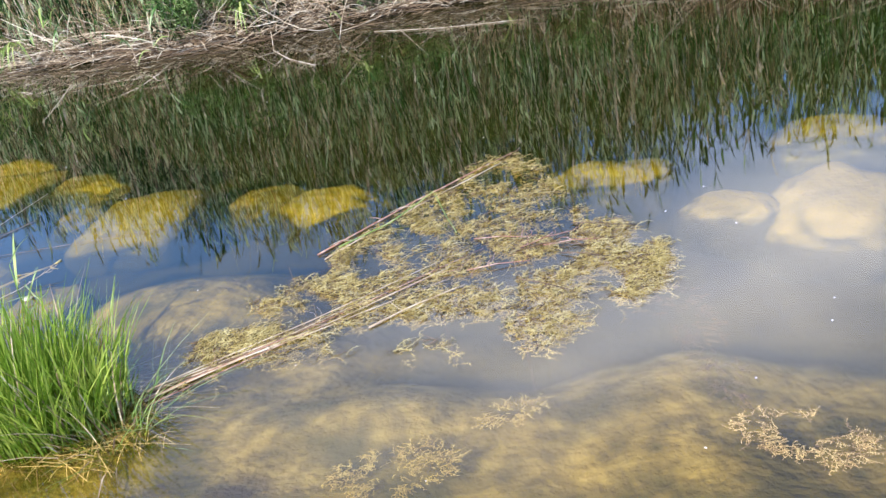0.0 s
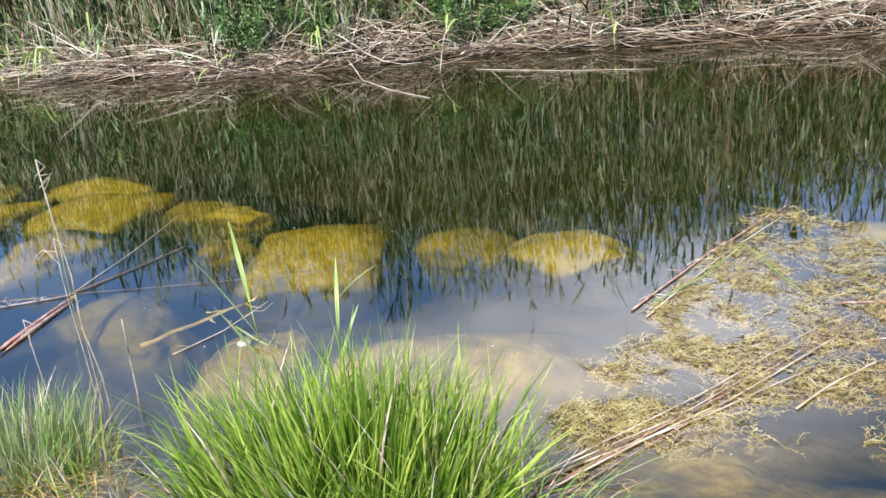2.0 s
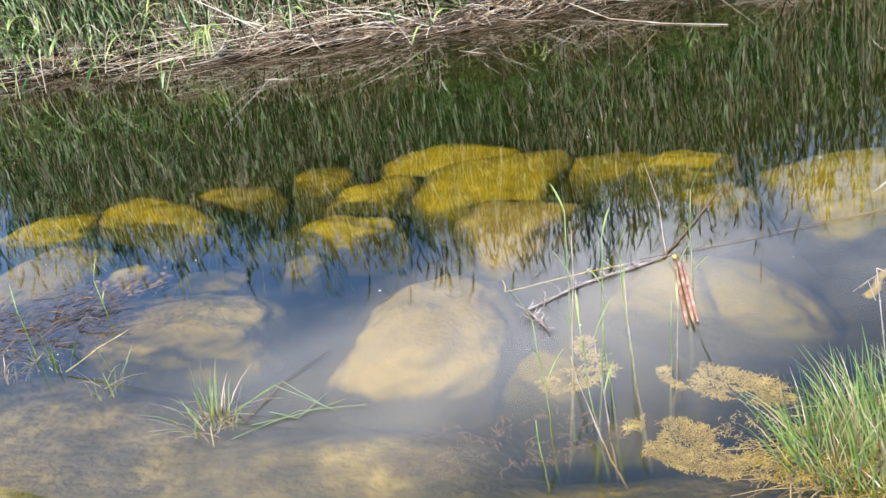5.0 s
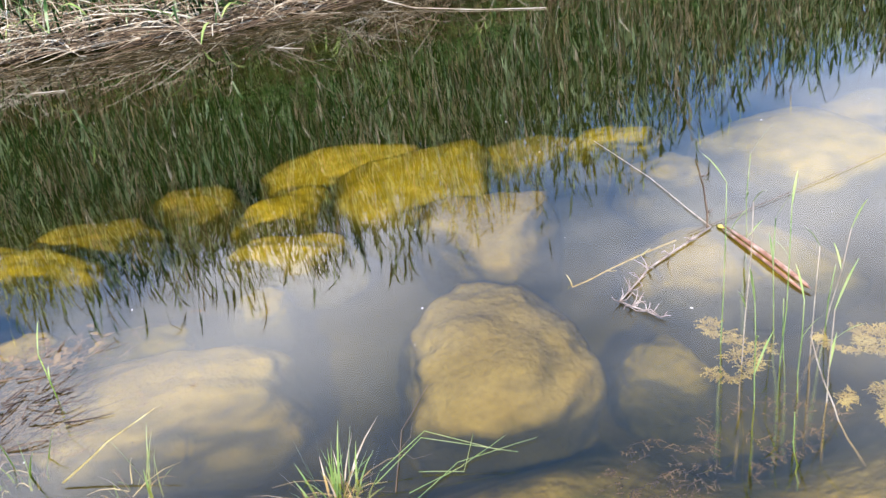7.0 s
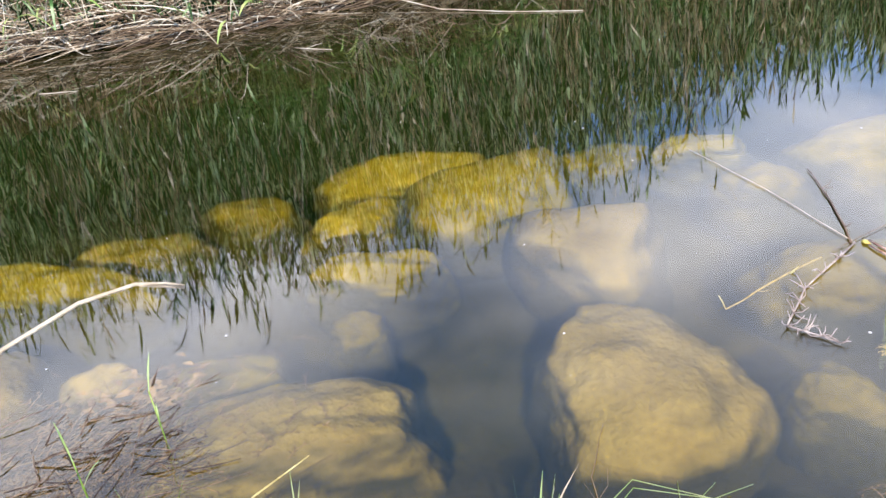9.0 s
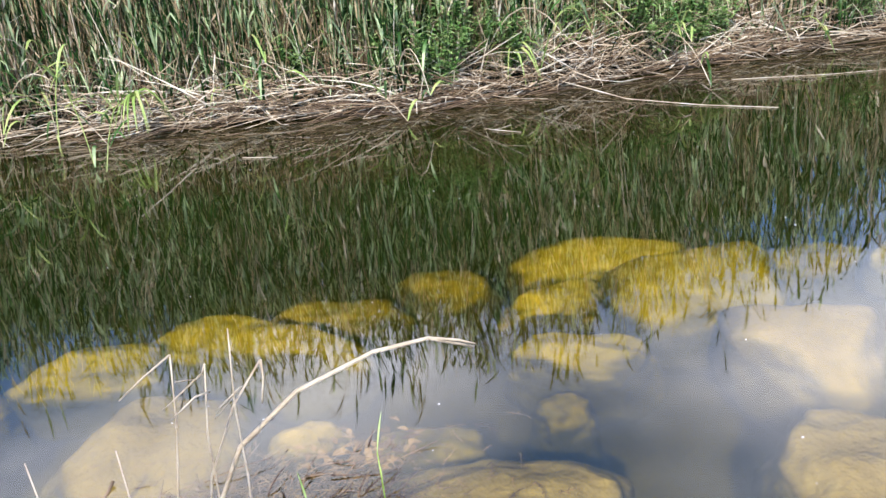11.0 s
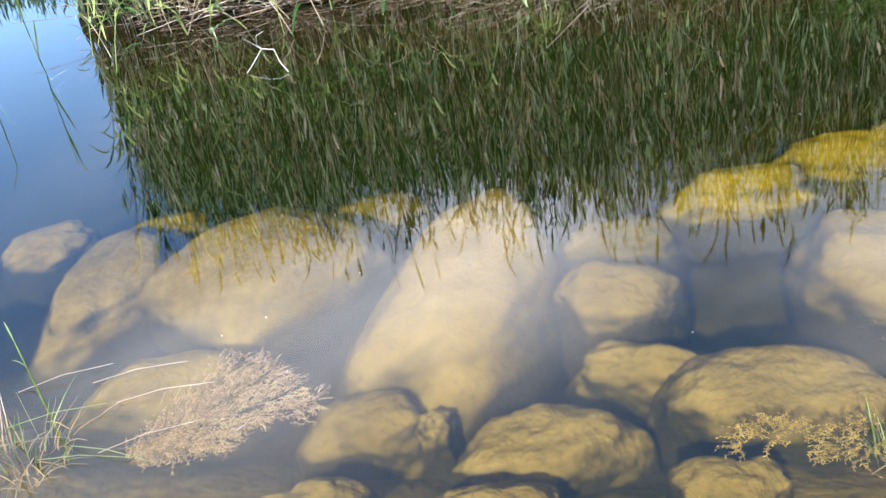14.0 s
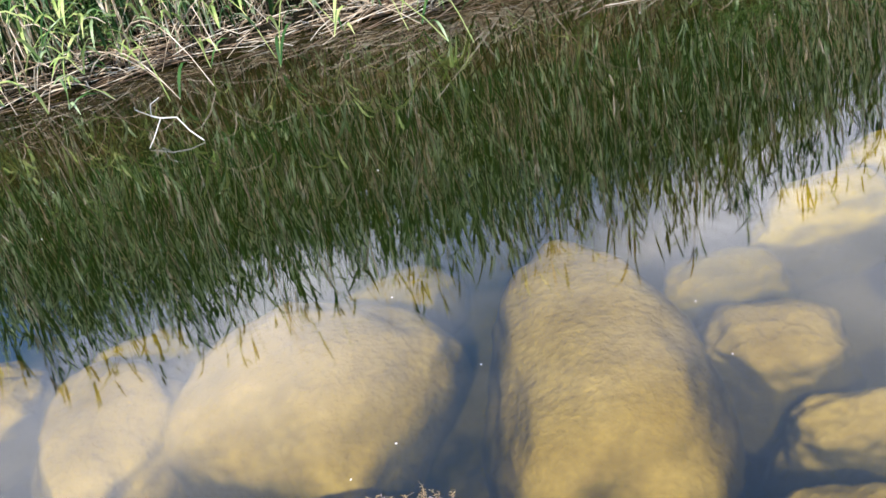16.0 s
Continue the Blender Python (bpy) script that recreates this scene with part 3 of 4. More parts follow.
# thin brown stems standing in front
for _ in range(1500):
    x = rnd.uniform(-3.4, 9.0)
    y = bank_y(x) + rnd.uniform(0.15, 0.7)
    reed_stalk(brown, brown, x, y, ground_z(x, y) - 0.02, rnd.uniform(0.4, 1.5), rnd, (rnd.gauss(0, 0.16), rnd.gauss(-0.12, 0.14)), 1, 0.0036, 3, 0.012)
# young blades and hanging leaves along the edge
for _ in range(1100):
    x = rnd.uniform(-3.4, 12)
    if noise.noise(Vector((x * 1.7, 5.5, 0))) < -0.15 and rnd.random() < 0.75:
        continue
    y = bank_y(x) + rnd.uniform(0.0, 0.35)
    z = max(0.0, ground_z(x, y)) + rnd.uniform(0, 0.12)
    a = rnd.gauss(-1.57, 1.1)
    ln = rnd.uniform(0.2, 0.55)
    up = rnd.uniform(-0.1, 0.9) * ln
    w = rnd.uniform(0.01, 0.02)
    q = arc((x, y, z), (x + math.cos(a) * ln * 0.6, y + math.sin(a) * ln * 0.5, max(0.02, z + up)), 0.06, 4)
    leaves_g.blade(q, [w * 0.7, w, w, w * 0.7, 0.001], (-math.sin(a), math.cos(a), 0.15), 0.1)
reeds = tagged(root("reed_bed", 3, 7.5, 0.2), "dense stand of tall green reeds on the far bank", "reeds", kind="stuff")
for nm, g, m in (("green_stems", stems, M_REED), ("dry_stems", dead, M_STRAW), ("leaves", leaves_g, M_REED), ("inner_leaves", fill, M_REED), ("brown_stems", brown, M_DRYSTEM)):
    ob = link(nm, g, m, reeds)
    ob.matrix_parent_inverse = Matrix.Translation((-3, -7.5, -0.2))
    ob["kind"] = "stuff"

# flattened dead reeds along the water's edge
rnd = random.Random(6)
lit, wet = Geo(), Geo()
for _ in range(3900):
    x = rnd.uniform(-3.1, 14)
    heap = max(0.0, 0.34 + 1.5 * noise.noise(Vector((x * 1.1, 9.1, 0)))) * (0.35 if x < -0.8 else 1.0)
    if rnd.random() > heap + 0.05:
        continue
    t = rnd.random()
    y = bank_y(x) - 0.12 + t * (0.25 + 0.5 * heap)
    z = max(0.01, ground_z(x, y)) + rnd.uniform(0.0, 0.28) * heap * min(1.0, 0.25 + 1.5 * t)
    ln = rnd.uniform(0.25, 1.2)
    a = rnd.gauss(0.0, 0.5) + (math.pi if rnd.random() < 0.5 else 0)
    dz = rnd.gauss(0, 0.12) * ln
    p1 = (x + math.cos(a) * ln, y + math.sin(a) * ln * 0.7, max(0.012, z + dz))
    # wet along the edge; the random dark share stands for shadowed gaps
    g = wet if (t < 0.15 or rnd.random() < 0.3) else lit
    g.tube(arc((x, y, z), p1, rnd.uniform(-0.02, 0.06), 3), taper(rnd.uniform(0.003, 0.007), 0.0025, 3), 3)
for _ in range(480):
    x = rnd.uniform(-3.1, 13)
    y = bank_y(x) + rnd.uniform(0.1, 0.7)
    ln = rnd.uniform(0.3, 0.9)
    a = rnd.gauss(-1.4, 0.9)
    p1 = (x + math.cos(a) * ln * 0.8, y + math.sin(a) * ln * 0.5, rnd.uniform(-0.02, 0.12))
    lit.tube(arc((x, y, ground_z(x, y) + rnd.uniform(0.1, 0.5)), p1, 0.06, 3), taper(0.0045, 0.002, 3), 3)
for _ in range(90):
    x = rnd.uniform(-3.1, 9)
    y = bank_y(x) - rnd.random() ** 2 * 0.5
    a = rnd.gauss(0.1, 0.5)
    ln = rnd.uniform(0.2, 0.7)
    wet.tube([(x, y, 0.004), (x + math.cos(a) * ln, y + math.sin(a) * ln * 0.6, 0.004)], [0.004, 0.002], 3)
# tangled heaps thrown up against the standing reeds
for _ in range(9500):
    x = rnd.uniform(-3.1, 12)
    heap = (0.45 + 1.3 * noise.noise(Vector((x * 0.9, 2.7, 0)))) * interp([(-0.9, 0.35), (-0.2, 1.0)], x)
    if rnd.random() > heap + 0.1:
        continue
    t = rnd.random()
    y = bank_y(x) - 0.1 + 0.75 * t
    z = max(0.03, ground_z(x, y)) + rnd.random() * (0.12 + 0.4 * t) * min(1.0, max(0.25, heap))
    ln = rnd.uniform(0.2, 0.75)
    a = rnd.uniform(0, 2 * math.pi)
    dz = rnd.gauss(0.02, 0.3) * ln
    p1 = (x + math.cos(a) * ln, y + math.sin(a) * ln * 0.45, max(0.02, z + dz))
    # dark stalks mixed in as the shade between the heaped ones
    (wet if rnd.random() < 0.28 else lit).tube(arc((x, y, z), p1, rnd.gauss(0.02, 0.04), 3), taper(rnd.choice((0.003, 0.004, 0.006, 0.009)), 0.002, 3), 3)
litter = tagged(root("dead_reed_litter", 3, 6.5, 0.05), "tangled flattened straw-coloured dead reeds at the water's edge", "dead reeds", kind="stuff")
for nm, g, m in (("dry_stalks", lit, M_STRAW), ("wet_stalks", wet, M_STRAW_DARK)):
    ob = link(nm, g, m, litter)
    ob.matrix_parent_inverse = Matrix.Translation((-3, -6.5, -0.05))
    ob["kind"] = "stuff"


def bush(x, y, h, w, seed, n=420):
    rnd = random.Random(seed)
    z = ground_z(x, y)
    lf = Geo()
    ob = tagged(root("leafy_bush", x, y, z), "low leafy green marsh plant on the far bank", "bush", "bushes on the far bank")
    for k in range(int(n / 26)):
        a, r = rnd.uniform(0, 2 * math.pi), rnd.random() ** 0.6 * w / 2
        top = (r * math.cos(a) * 1.2, r * math.sin(a) * 1.2 - 0.05, h * rnd.uniform(0.5, 1.05))
        pts = arc((r * 0.5 * math.cos(a), r * 0.5 * math.sin(a), 0), top, 0.03, 4)
        st = Geo()
        st.tube(pts, taper(0.005, 0.002, 4), 3)
        link("stem", st, M_REED, ob)
        for j in range(58):
            s = rnd.uniform(0.1, 1.0)
            i = min(3, int(s * 4))
            p = Vector(pts[i]).lerp(Vector(pts[i + 1]), s * 4 - i)
            b = rnd.uniform(0, 2 * math.pi)
            ln = rnd.uniform(0.025, 0.06)
            d = Vector((math.cos(b), math.sin(b), rnd.uniform(-0.2, 0.6)))
            q = [tuple(p), tuple(p + d * ln * 0.45), tuple(p + d * ln + Vector((0, 0, -0.02)))]
            p = p + Vector((rnd.gauss(0, 0.025), rnd.gauss(0, 0.025), rnd.gauss(0, 0.02)))
            q = [tuple(p), tuple(p + d * ln * 0.45), tuple(p + d * ln + Vector((0, 0, -0.01)))]
            lf.blade(q, [0.004, ln * 0.5, 0.003], (-math.sin(b), math.cos(b), 0.1), 0.12)
    link("foliage", lf, M_LEAF, ob)["kind"] = "stuff"
    return ob


for k, (bx, bo, bh, bw) in enumerate([(2.3, 0.1, 0.75, 0.55), (4.4, 0.16, 0.6, 0.7), (1.6, 0.6, 0.9, 0.6), (3.2, 0.75, 0.9, 0.8), (0.9, 0.8, 0.8, 0.6), (-1.3, 0.35, 0.5, 0.4), (5.7, 0.6, 0.6, 0.7), (-0.5, 0.6, 0.6, 0.45), (5.0, 0.85, 0.9, 0.8), (2.5, 0.6, 1.0, 0.6), (3.8, 0.7, 0.8, 0.7), (1.9, 0.9, 1.0, 0.8), (4.6, 0.5, 0.7, 0.6), (7.2, 0.6, 0.7, 0.8), (8.6, 0.6, 0.8, 0.8), (0.1, 1.0, 0.9, 0.7), (3.0, 0.2, 0.45, 0.4), (4.9, 0.25, 0.5, 0.5), (1.3, 0.35, 0.5, 0.4), (6.4, 0.3, 0.5, 0.6), (-2.0, 0.25, 0.5, 0.4), (-2.9, 0.3, 0.5, 0.35), (2.0, 0.3, 0.7, 0.5), (2.7, 0.35, 0.8, 0.6), (3.5, 0.45, 0.6, 0.7), (4.1, 0.3, 0.6, 0.6), (4.7, 0.2, 0.45, 0.5), (1.0, 1.1, 1.1, 0.7), (1.6, 1.2, 1.2, 0.8), (2.6, 1.1, 1.3, 0.8), (3.4, 1.2, 1.2, 0.9), (4.4, 1.0, 1.1, 0.9), (-0.2, 0.9, 0.8, 0.5), (5.6, 1.0, 1.0, 0.8), (6.4, 0.9, 0.9, 0.8), (0.5, 0.6, 0.7, 0.5)]):
    bush(bx, bank_y(bx) + bo, bh, bw, 70 + k, 640)

# pale drooping tuft at the water's edge
def droop_tuft(x, y, z, n, ln, seed, name="drooping_reed_tuft"):
    rnd = random.Random(seed)
    g, d = Geo(), Geo()
    for k in range(n):
        a = rnd.uniform(0, 2 * math.pi)
        q = ln * rnd.uniform(0.6, 1.1)
        e = (math.cos(a) * q * 0.55, math.sin(a) * q * 0.45 - 0.12, -rnd.uniform(0.35, 0.75) * z)
        w = rnd.uniform(0.014, 0.026)
        pts = arc((0, 0, 0), e, q * rnd.uniform(0.2, 0.4), 5)
        (g if rnd.random() < 0.75 else d).blade(pts, [w * 0.5, w, w, w * 0.8, w * 0.5, 0.002], (-math.sin(a), math.cos(a), 0.2), 0.1)
    d.tube(arc((0, 0.12, -z), (0, 0, 0.03), 0.02, 3), taper(0.006, 0.004, 3), 4)
    ob = tagged(root(name, x, y, z), "tuft of pale green drooping reed leaves at the water", "reed tuft")
    link("green_leaves", g, M_TUFT, ob)
    link("dry_leaves", d, M_STRAW, ob)
    return ob


droop_tuft(0.05, 6.48, 0.3, 22, 0.5, 90)
droop_tuft(2.95, 6.3, 0.3, 16, 0.5, 91)

# bent reeds leaning out over the water from the bed's point
def bent_reed(x0, y0, tip, sag, seed, material, leaves=5, kink=None, name="leaning_reed"):
    rnd = random.Random(seed)
    z0 = max(0.0, ground_z(x0, y0))
    pts = arc((0, 0, 0), (tip[0] - x0, tip[1] - y0, tip[2] - z0), sag, 7)
    ob = tagged(root(name, x0, y0, z0), "single reed stem leaning out over the water", "reed", "reeds leaning over the water")
    g = Geo()
    g.tube(pts, taper(0.006, 0.003, 7), 4)
    link("stem", g, material, ob)
    for j in range(leaves):
        p = Vector(pts[rnd.randint(2, 7)])
        a = rnd.uniform(0, 2 * math.pi)
        ln = rnd.uniform(0.2, 0.4)
        q = arc(tuple(p), (p.x + math.cos(a) * ln * 0.7, p.y + math.sin(a) * ln * 0.7, p.z + rnd.uniform(-0.1, 0.25)), 0.07, 4)
        lf = Geo()
        lf.blade(q, [0.008, 0.02, 0.022, 0.015, 0.002], (-math.sin(a), math.cos(a), 0.3), 0.12)
        link("leaf", lf, M_TUFT if rnd.random() < 0.6 else M_REED, ob)
    return ob


rnd = random.Random(17)
for k in range(58):
    x = rnd.uniform(-3.75, -0.3) if k < 46 else rnd.uniform(0, 6)
    y = bank_y(x) + rnd.uniform(-0.05, 0.3)
    tip = (x + rnd.gauss(0.1, 0.35), y - rnd.uniform(0.5, 1.5), rnd.uniform(0.1, 0.8) if k % 3 else 0.02)
    bent_reed(x, y, tip, rnd.uniform(0.1, 0.4), 200 + k, M_TUFT if k % 2 else M_STRAW, rnd.randint(3, 6))


# ---- near shore: grass, stems and floating things ----
def grass_clump(x, y, rx, ry, n, h, seed, material, dry=0.12, spread=0.45, width=0.006, label="clump of long green grass at the water's edge"):
    rnd = random.Random(seed)
    z0 = max(-0.12, ground_z(x, y))
    ob = tagged(root("grass_clump", x, y, z0), label, "grass clump", "grass clumps on the shore")
    green, straw, thatch = Geo(), Geo(), Geo()
    for k in range(n):
        a, r = rnd.uniform(0, 2 * math.pi), math.sqrt(rnd.random())
        bx, by = rx * r * math.cos(a), ry * r * math.sin(a)
        ln = h * (0.35 + 0.75 * rnd.random() ** 0.7) * (1 - 0.25 * r)
        la = a + rnd.gauss(0, 0.9)
        le = spread * (0.15 + r) * rnd.uniform(0.3, 1.3)
        droop = rnd.uniform(0.0, 0.35) * le
        pts = []
        for i in range(6):
            s = i / 5
            pts.append((bx + math.cos(la) * le * ln * s * s * 1.1, by + math.sin(la) * le * ln * s * s * 1.1, ln * (s - droop * s * s * s)))
        w = width * rnd.uniform(0.6, 1.4)
        g = straw if rnd.random() < dry else green
        fa = rnd.uniform(0, math.pi)
        if n <= 80:
            one = Geo()
            one.blade(pts, [w * 0.8, w, w, w * 0.85, w * 0.55, w * 0.08], (math.cos(fa), math.sin(fa), 0), 0.18)
            link("blade", one, M_STRAW if g is straw else material, ob)
            continue
        g.blade(pts, [w * 0.8, w, w, w * 0.85, w * 0.55, w * 0.08], (math.cos(fa), math.sin(fa), 0), 0.18)
    for k in range(int(n * 0.45)):
        a, r = rnd.uniform(0, 2 * math.pi), math.sqrt(rnd.random()) * 1.1
        p0 = (rx * r * math.cos(a), ry * r * math.sin(a), rnd.uniform(0.0, 0.09))
        b = rnd.uniform(0, 2 * math.pi)
        ln = h * rnd.uniform(0.2, 0.7)
        thatch.tube(arc(p0, (p0[0] + math.cos(b) * ln, p0[1] + math.sin(b) * ln * 0.7, rnd.uniform(0.0, 0.08)), 0.03, 3), taper(0.0022, 0.0012, 3), 3)
    for nm, g, m in (("green_grass", green, material), ("dry_grass", straw, M_STRAW), ("thatch", thatch, M_STRAW)):
        if g.v:
            link(nm, g, m, ob)["kind"] = "stuff"
    return ob


grass_clump(4.6, -0.28, 0.44, 0.28, 1800, 0.62, 300, M_GRASS, 0.05, 0.42, 0.0075, "dense clump of lush bright green grass at the water's edge")
grass_clump(5.05, -0.38, 0.2, 0.16, 160, 0.36, 301, M_GRASS_PALE, 0.25, 1.3, 0.006, "grass fringe bending down over the water")
grass_clump(3.38, 0.0, 0.36, 0.2, 1300, 0.36, 302, M_GRASS_PALE, 0.14, 0.4, 0.0045, "bristly clump of faded green grass with dry stems")
grass_clump(3.75, -0.15, 0.15, 0.15, 80, 0.3, 303, M_GRASS, 0.3, 0.7, 0.005)
grass_clump(1.36, 0.6, 0.09, 0.07, 46, 0.3, 304, M_GRASS_PALE, 0.3, 0.6, 0.006, "sparse tuft of thin grass standing in the shallows")
grass_clump(0.9, 0.92, 0.07, 0.06, 16, 0.26, 305, M_GRASS_PALE, 0.15, 0.5, 0.006, "sparse tuft of thin grass standing in the shallows")
grass_clump(0.6, 1.15, 0.1, 0.06, 14, 0.24, 306, M_GRASS, 0.15, 0.4, 0.006, "sparse tuft of thin grass standing in the shallows")
grass_clump(-0.42, 1.36, 0.12, 0.06, 34, 0.22, 307, M_GRASS_PALE, 0.4, 0.35, 0.005, "sparse tuft of short grass and stubble at the shore")
grass_clump(-2.68, 2.14, 0.16, 0.12, 70, 0.26, 308, M_GRASS_PALE, 0.45, 0.9, 0.0045, "thin wiry grass tuft with dry blades at the shore")
grass_clump(0.3, 1.12, 0.25, 0.08, 60, 0.2, 309, M_GRASS, 0.5, 0.5, 0.006, "short grass and dry stubble at the shore")


def plant_stem(name, p0, p1, r=0.004, bow=0.02, seed=0, material=None, leaves=0, leaf_len=0.12, head=False, label="dry stem standing in the shallows", wob=0.0, leaf_mat=None):
    """One upright or leaning stem with its leaves, rooted in the bed."""
    rnd = random.Random(seed)
    bz = min(0.0, ground_z(p0[0], p0[1])) if p0[2] <= 0.001 else p0[2]
    ob = tagged(root(name, p0[0], p0[1], bz), label, "stem", "stems in the shallows")
    top = (p1[0] - p0[0], p1[1] - p0[1], p1[2] - bz)
    pts = arc((0, 0, 0), top, bow, 7)
    pts = [(q[0] + rnd.uniform(-wob, wob), q[1] + rnd.uniform(-wob, wob), q[2]) for q in pts]
    g = Geo()
    g.tube(pts, taper(r, r * 0.55, 7), 6)
    for q in pts[1:-1]:
        g.tube([(q[0], q[1], q[2] - r * 0.5), (q[0], q[1], q[2] + r * 0.5)], [r * 1.15, r * 1.15], 6)
    link("stem", g, material or M_PALEBRANCH, ob)
    for j in range(leaves):
        s = 7 - j if j < 4 else rnd.randint(3, 7)
        q = Vector(pts[max(3, s)])
        a = rnd.uniform(0, 2 * math.pi)
        ln = leaf_len * rnd.uniform(0.7, 1.3)
        lf = Geo()
        lf.blade(arc(tuple(q), (q.x + math.cos(a) * ln * 0.45, q.y + math.sin(a) * ln * 0.45, q.z + ln * rnd.uniform(0.35, 0.9)), 0.01, 4), [leaf_len * 0.02, leaf_len * 0.045, leaf_len * 0.05, leaf_len * 0.032, 0.001], (-math.sin(a), math.cos(a), 0.1), 0.2)
        link("leaf", lf, leaf_mat or M_TUFT, ob)
    if head:
        hd = Geo()
        q = Vector(pts[-1])
        for s in range(3):
            a = rnd.uniform(0, 2 * math.pi)
            e = q + Vector((math.cos(a) * 0.05, math.sin(a) * 0.03, -0.03 + 0.04 * s))
            hd.tube([tuple(q - Vector((0, 0, 0.05 * s))), tuple(e - Vector((0, 0, 0.05 * s))), tuple(e + Vector((-0.04, 0, -0.03 - 0.05 * s)))], [r * 0.7, r * 0.7, r * 0.4], 4)
        link("broken_head", hd, material or M_PALEBRANCH, ob)
    return ob


DRY = "thin dry reed stem standing by the water"
plant_stem("dry_reed_stem", (3.6, 0.33, 0), (3.69, 0.13, 0.93), 0.0036, 0.0, 1, M_PALEBRANCH, head=True, label="tall dry reed stem with a broken seed head", wob=0.008)
plant_stem("dry_reed_stem", (3.53, 0.36, 0), (3.5, 0.4, 0.58), 0.0026, 0.0, 2, label=DRY, head=True, wob=0.006)
plant_stem("dry_reed_stem", (3.68, 0.34, 0), (3.71, 0.34, 0.3), 0.004, 0.0, 3, label=DRY)
plant_stem("dry_reed_stem", (3.58, 0.3, 0), (3.6, 0.28, 0.38), 0.0024, 0.0, 4, label=DRY)
plant_stem("dry_reed_stem", (3.44, 0.25, 0), (3.38, 0.3, 0.33), 0.0024, 0.0, 5, label=DRY, head=True)
SHOOT = "young green reed shoot standing in the shallows"
for k, (a, b, lv) in enumerate([((2.63, 0.1), (2.53, 0.22, 0.25), 0), ((2.61, 0.32), (2.57, 0.29, 0.3), 2), ((2.66, 0.41), (2.65, 0.44, 0.2), 0), ((2.75, 0.43), (2.72, 0.4, 0.36), 1), ((2.83, 0.49), (2.86, 0.48, 0.22), 0), ((2.76, 0.56), (2.74, 0.59, 0.36), 2), ((2.86, 0.6), (2.88, 0.45, 0.34), 2), ((3.03, 1.05), (3.08, 1.1, 0.3), 3), ((2.52, 0.55), (2.6, 0.62, 0.5), 2), ((2.49, 0.43), (2.6, 0.52, 0.48), 3), ((2.46, 0.32), (2.45, 0.32, 0.32), 3), ((2.57, 0.36), (2.68, 0.46, 0.47), 2), ((2.63, 0.24), (2.6, 0.22, 0.3), 3), ((2.42, 0.11), (2.41, 0.13, 0.12), 0)]):
    plant_stem("reed_shoot", (*a, 0), b, 0.0025, 0.0, 20 + k, M_GRASS_PALE if k % 3 else M_PALEBRANCH, lv, 0.13, label=SHOOT if lv else DRY, wob=0.004)
plant_stem("reed_shoot", (4.32, 0.05, 0), (4.26, 0.12, 0.45), 0.003, 0.0, 50, M_GRASS, 3, 0.3, label="tall green reed leaf standing above the grass", leaf_mat=M_TUFT)
plant_stem("reed_shoot", (4.5, 0.0, 0), (4.55, 0.05, 0.48), 0.003, 0.0, 51, M_GRASS, 3, 0.25, label="tall green reed leaf standing above the grass", leaf_mat=M_TUFT)
for k, (a, b) in enumerate([((-0.15, 0.72), (-0.12, 0.68, 0.86)), ((0.06, 0.8), (0.02, 0.84, 0.62)), ((0.14, 0.82), (0.05, 0.8, 0.73)), ((0.28, 0.82), (0.34, 0.8, 0.84)), ((0.34, 0.85), (0.39, 0.78, 0.9)), ((0.16, 0.8), (0.3, 0.82, 0.86)), ((0.1, 0.85), (0.12, 0.82, 0.6)), ((0.2, 0.78), (0.19, 0.8, 0.72))]):
    plant_stem("dry_reed_stem", (*a, 0), b, 0.0024, 0.0, 60 + k, M_PALEBRANCH, label=DRY, head=k in (3, 5), wob=0.006)
for k, (a, b) in enumerate([((0.74, 1.45), (0.71, 1.47, 0.16)), ((0.52, 1.2), (0.5, 1.22, 0.2)), ((-2.62, 2.3), (-2.66, 2.38, 0.22))]):
    plant_stem("reed_shoot", (*a, 0), b, 0.003, 0.0, 80 + k, M_GRASS, 2, 0.1, label=SHOOT)


def twig(name, pts, r0, r1, material, label, category="twig", forks=0, seed=0, fork_len=0.12, z=0.006):
    """A lying stick through pts (x, y or x, y, z), with small side twigs."""
    rnd = random.Random(seed)
    full = [(q[0], q[1], q[2] if len(q) > 2 else z) for q in pts]
    ox, oy = full[0][0], full[0][1]
    loc = []
    for i in range(len(full) - 1):
        a, b = Vector(full[i]), Vector(full[i + 1])
        for k in range(3):
            p = a.lerp(b, k / 3)
            loc.append((p.x - ox + rnd.uniform(-r0, r0), p.y - oy + rnd.uniform(-r0, r0), p.z))
    loc.append((full[-1][0] - ox, full[-1][1] - oy, full[-1][2]))
    ob = tagged(root(name, ox, oy, 0), label, category)
    g = Geo()
    g.tube(loc, taper(r0, r1, len(loc) - 1), 6)
    link("stick", g, material, ob)
    for j in range(forks):
        q = Vector(loc[rnd.randint(1, len(loc) - 1)])
        a = rnd.uniform(0, 2 * math.pi)
        ln = fork_len * rnd.uniform(0.4, 1.2)
        f = Geo()
        mid = q + Vector((math.cos(a) * ln * 0.6, math.sin(a) * ln * 0.6, rnd.uniform(0, 0.02)))
        end = mid + Vector((math.cos(a + 0.6) * ln * 0.5, math.sin(a + 0.6) * ln * 0.5, rnd.uniform(-0.01, 0.03)))
        f.tube([tuple(q), tuple(mid), tuple(end)], [r1 * 0.9, r1 * 0.7, r1 * 0.4], 4)
        link("side_twig", f, material, ob)
    return ob


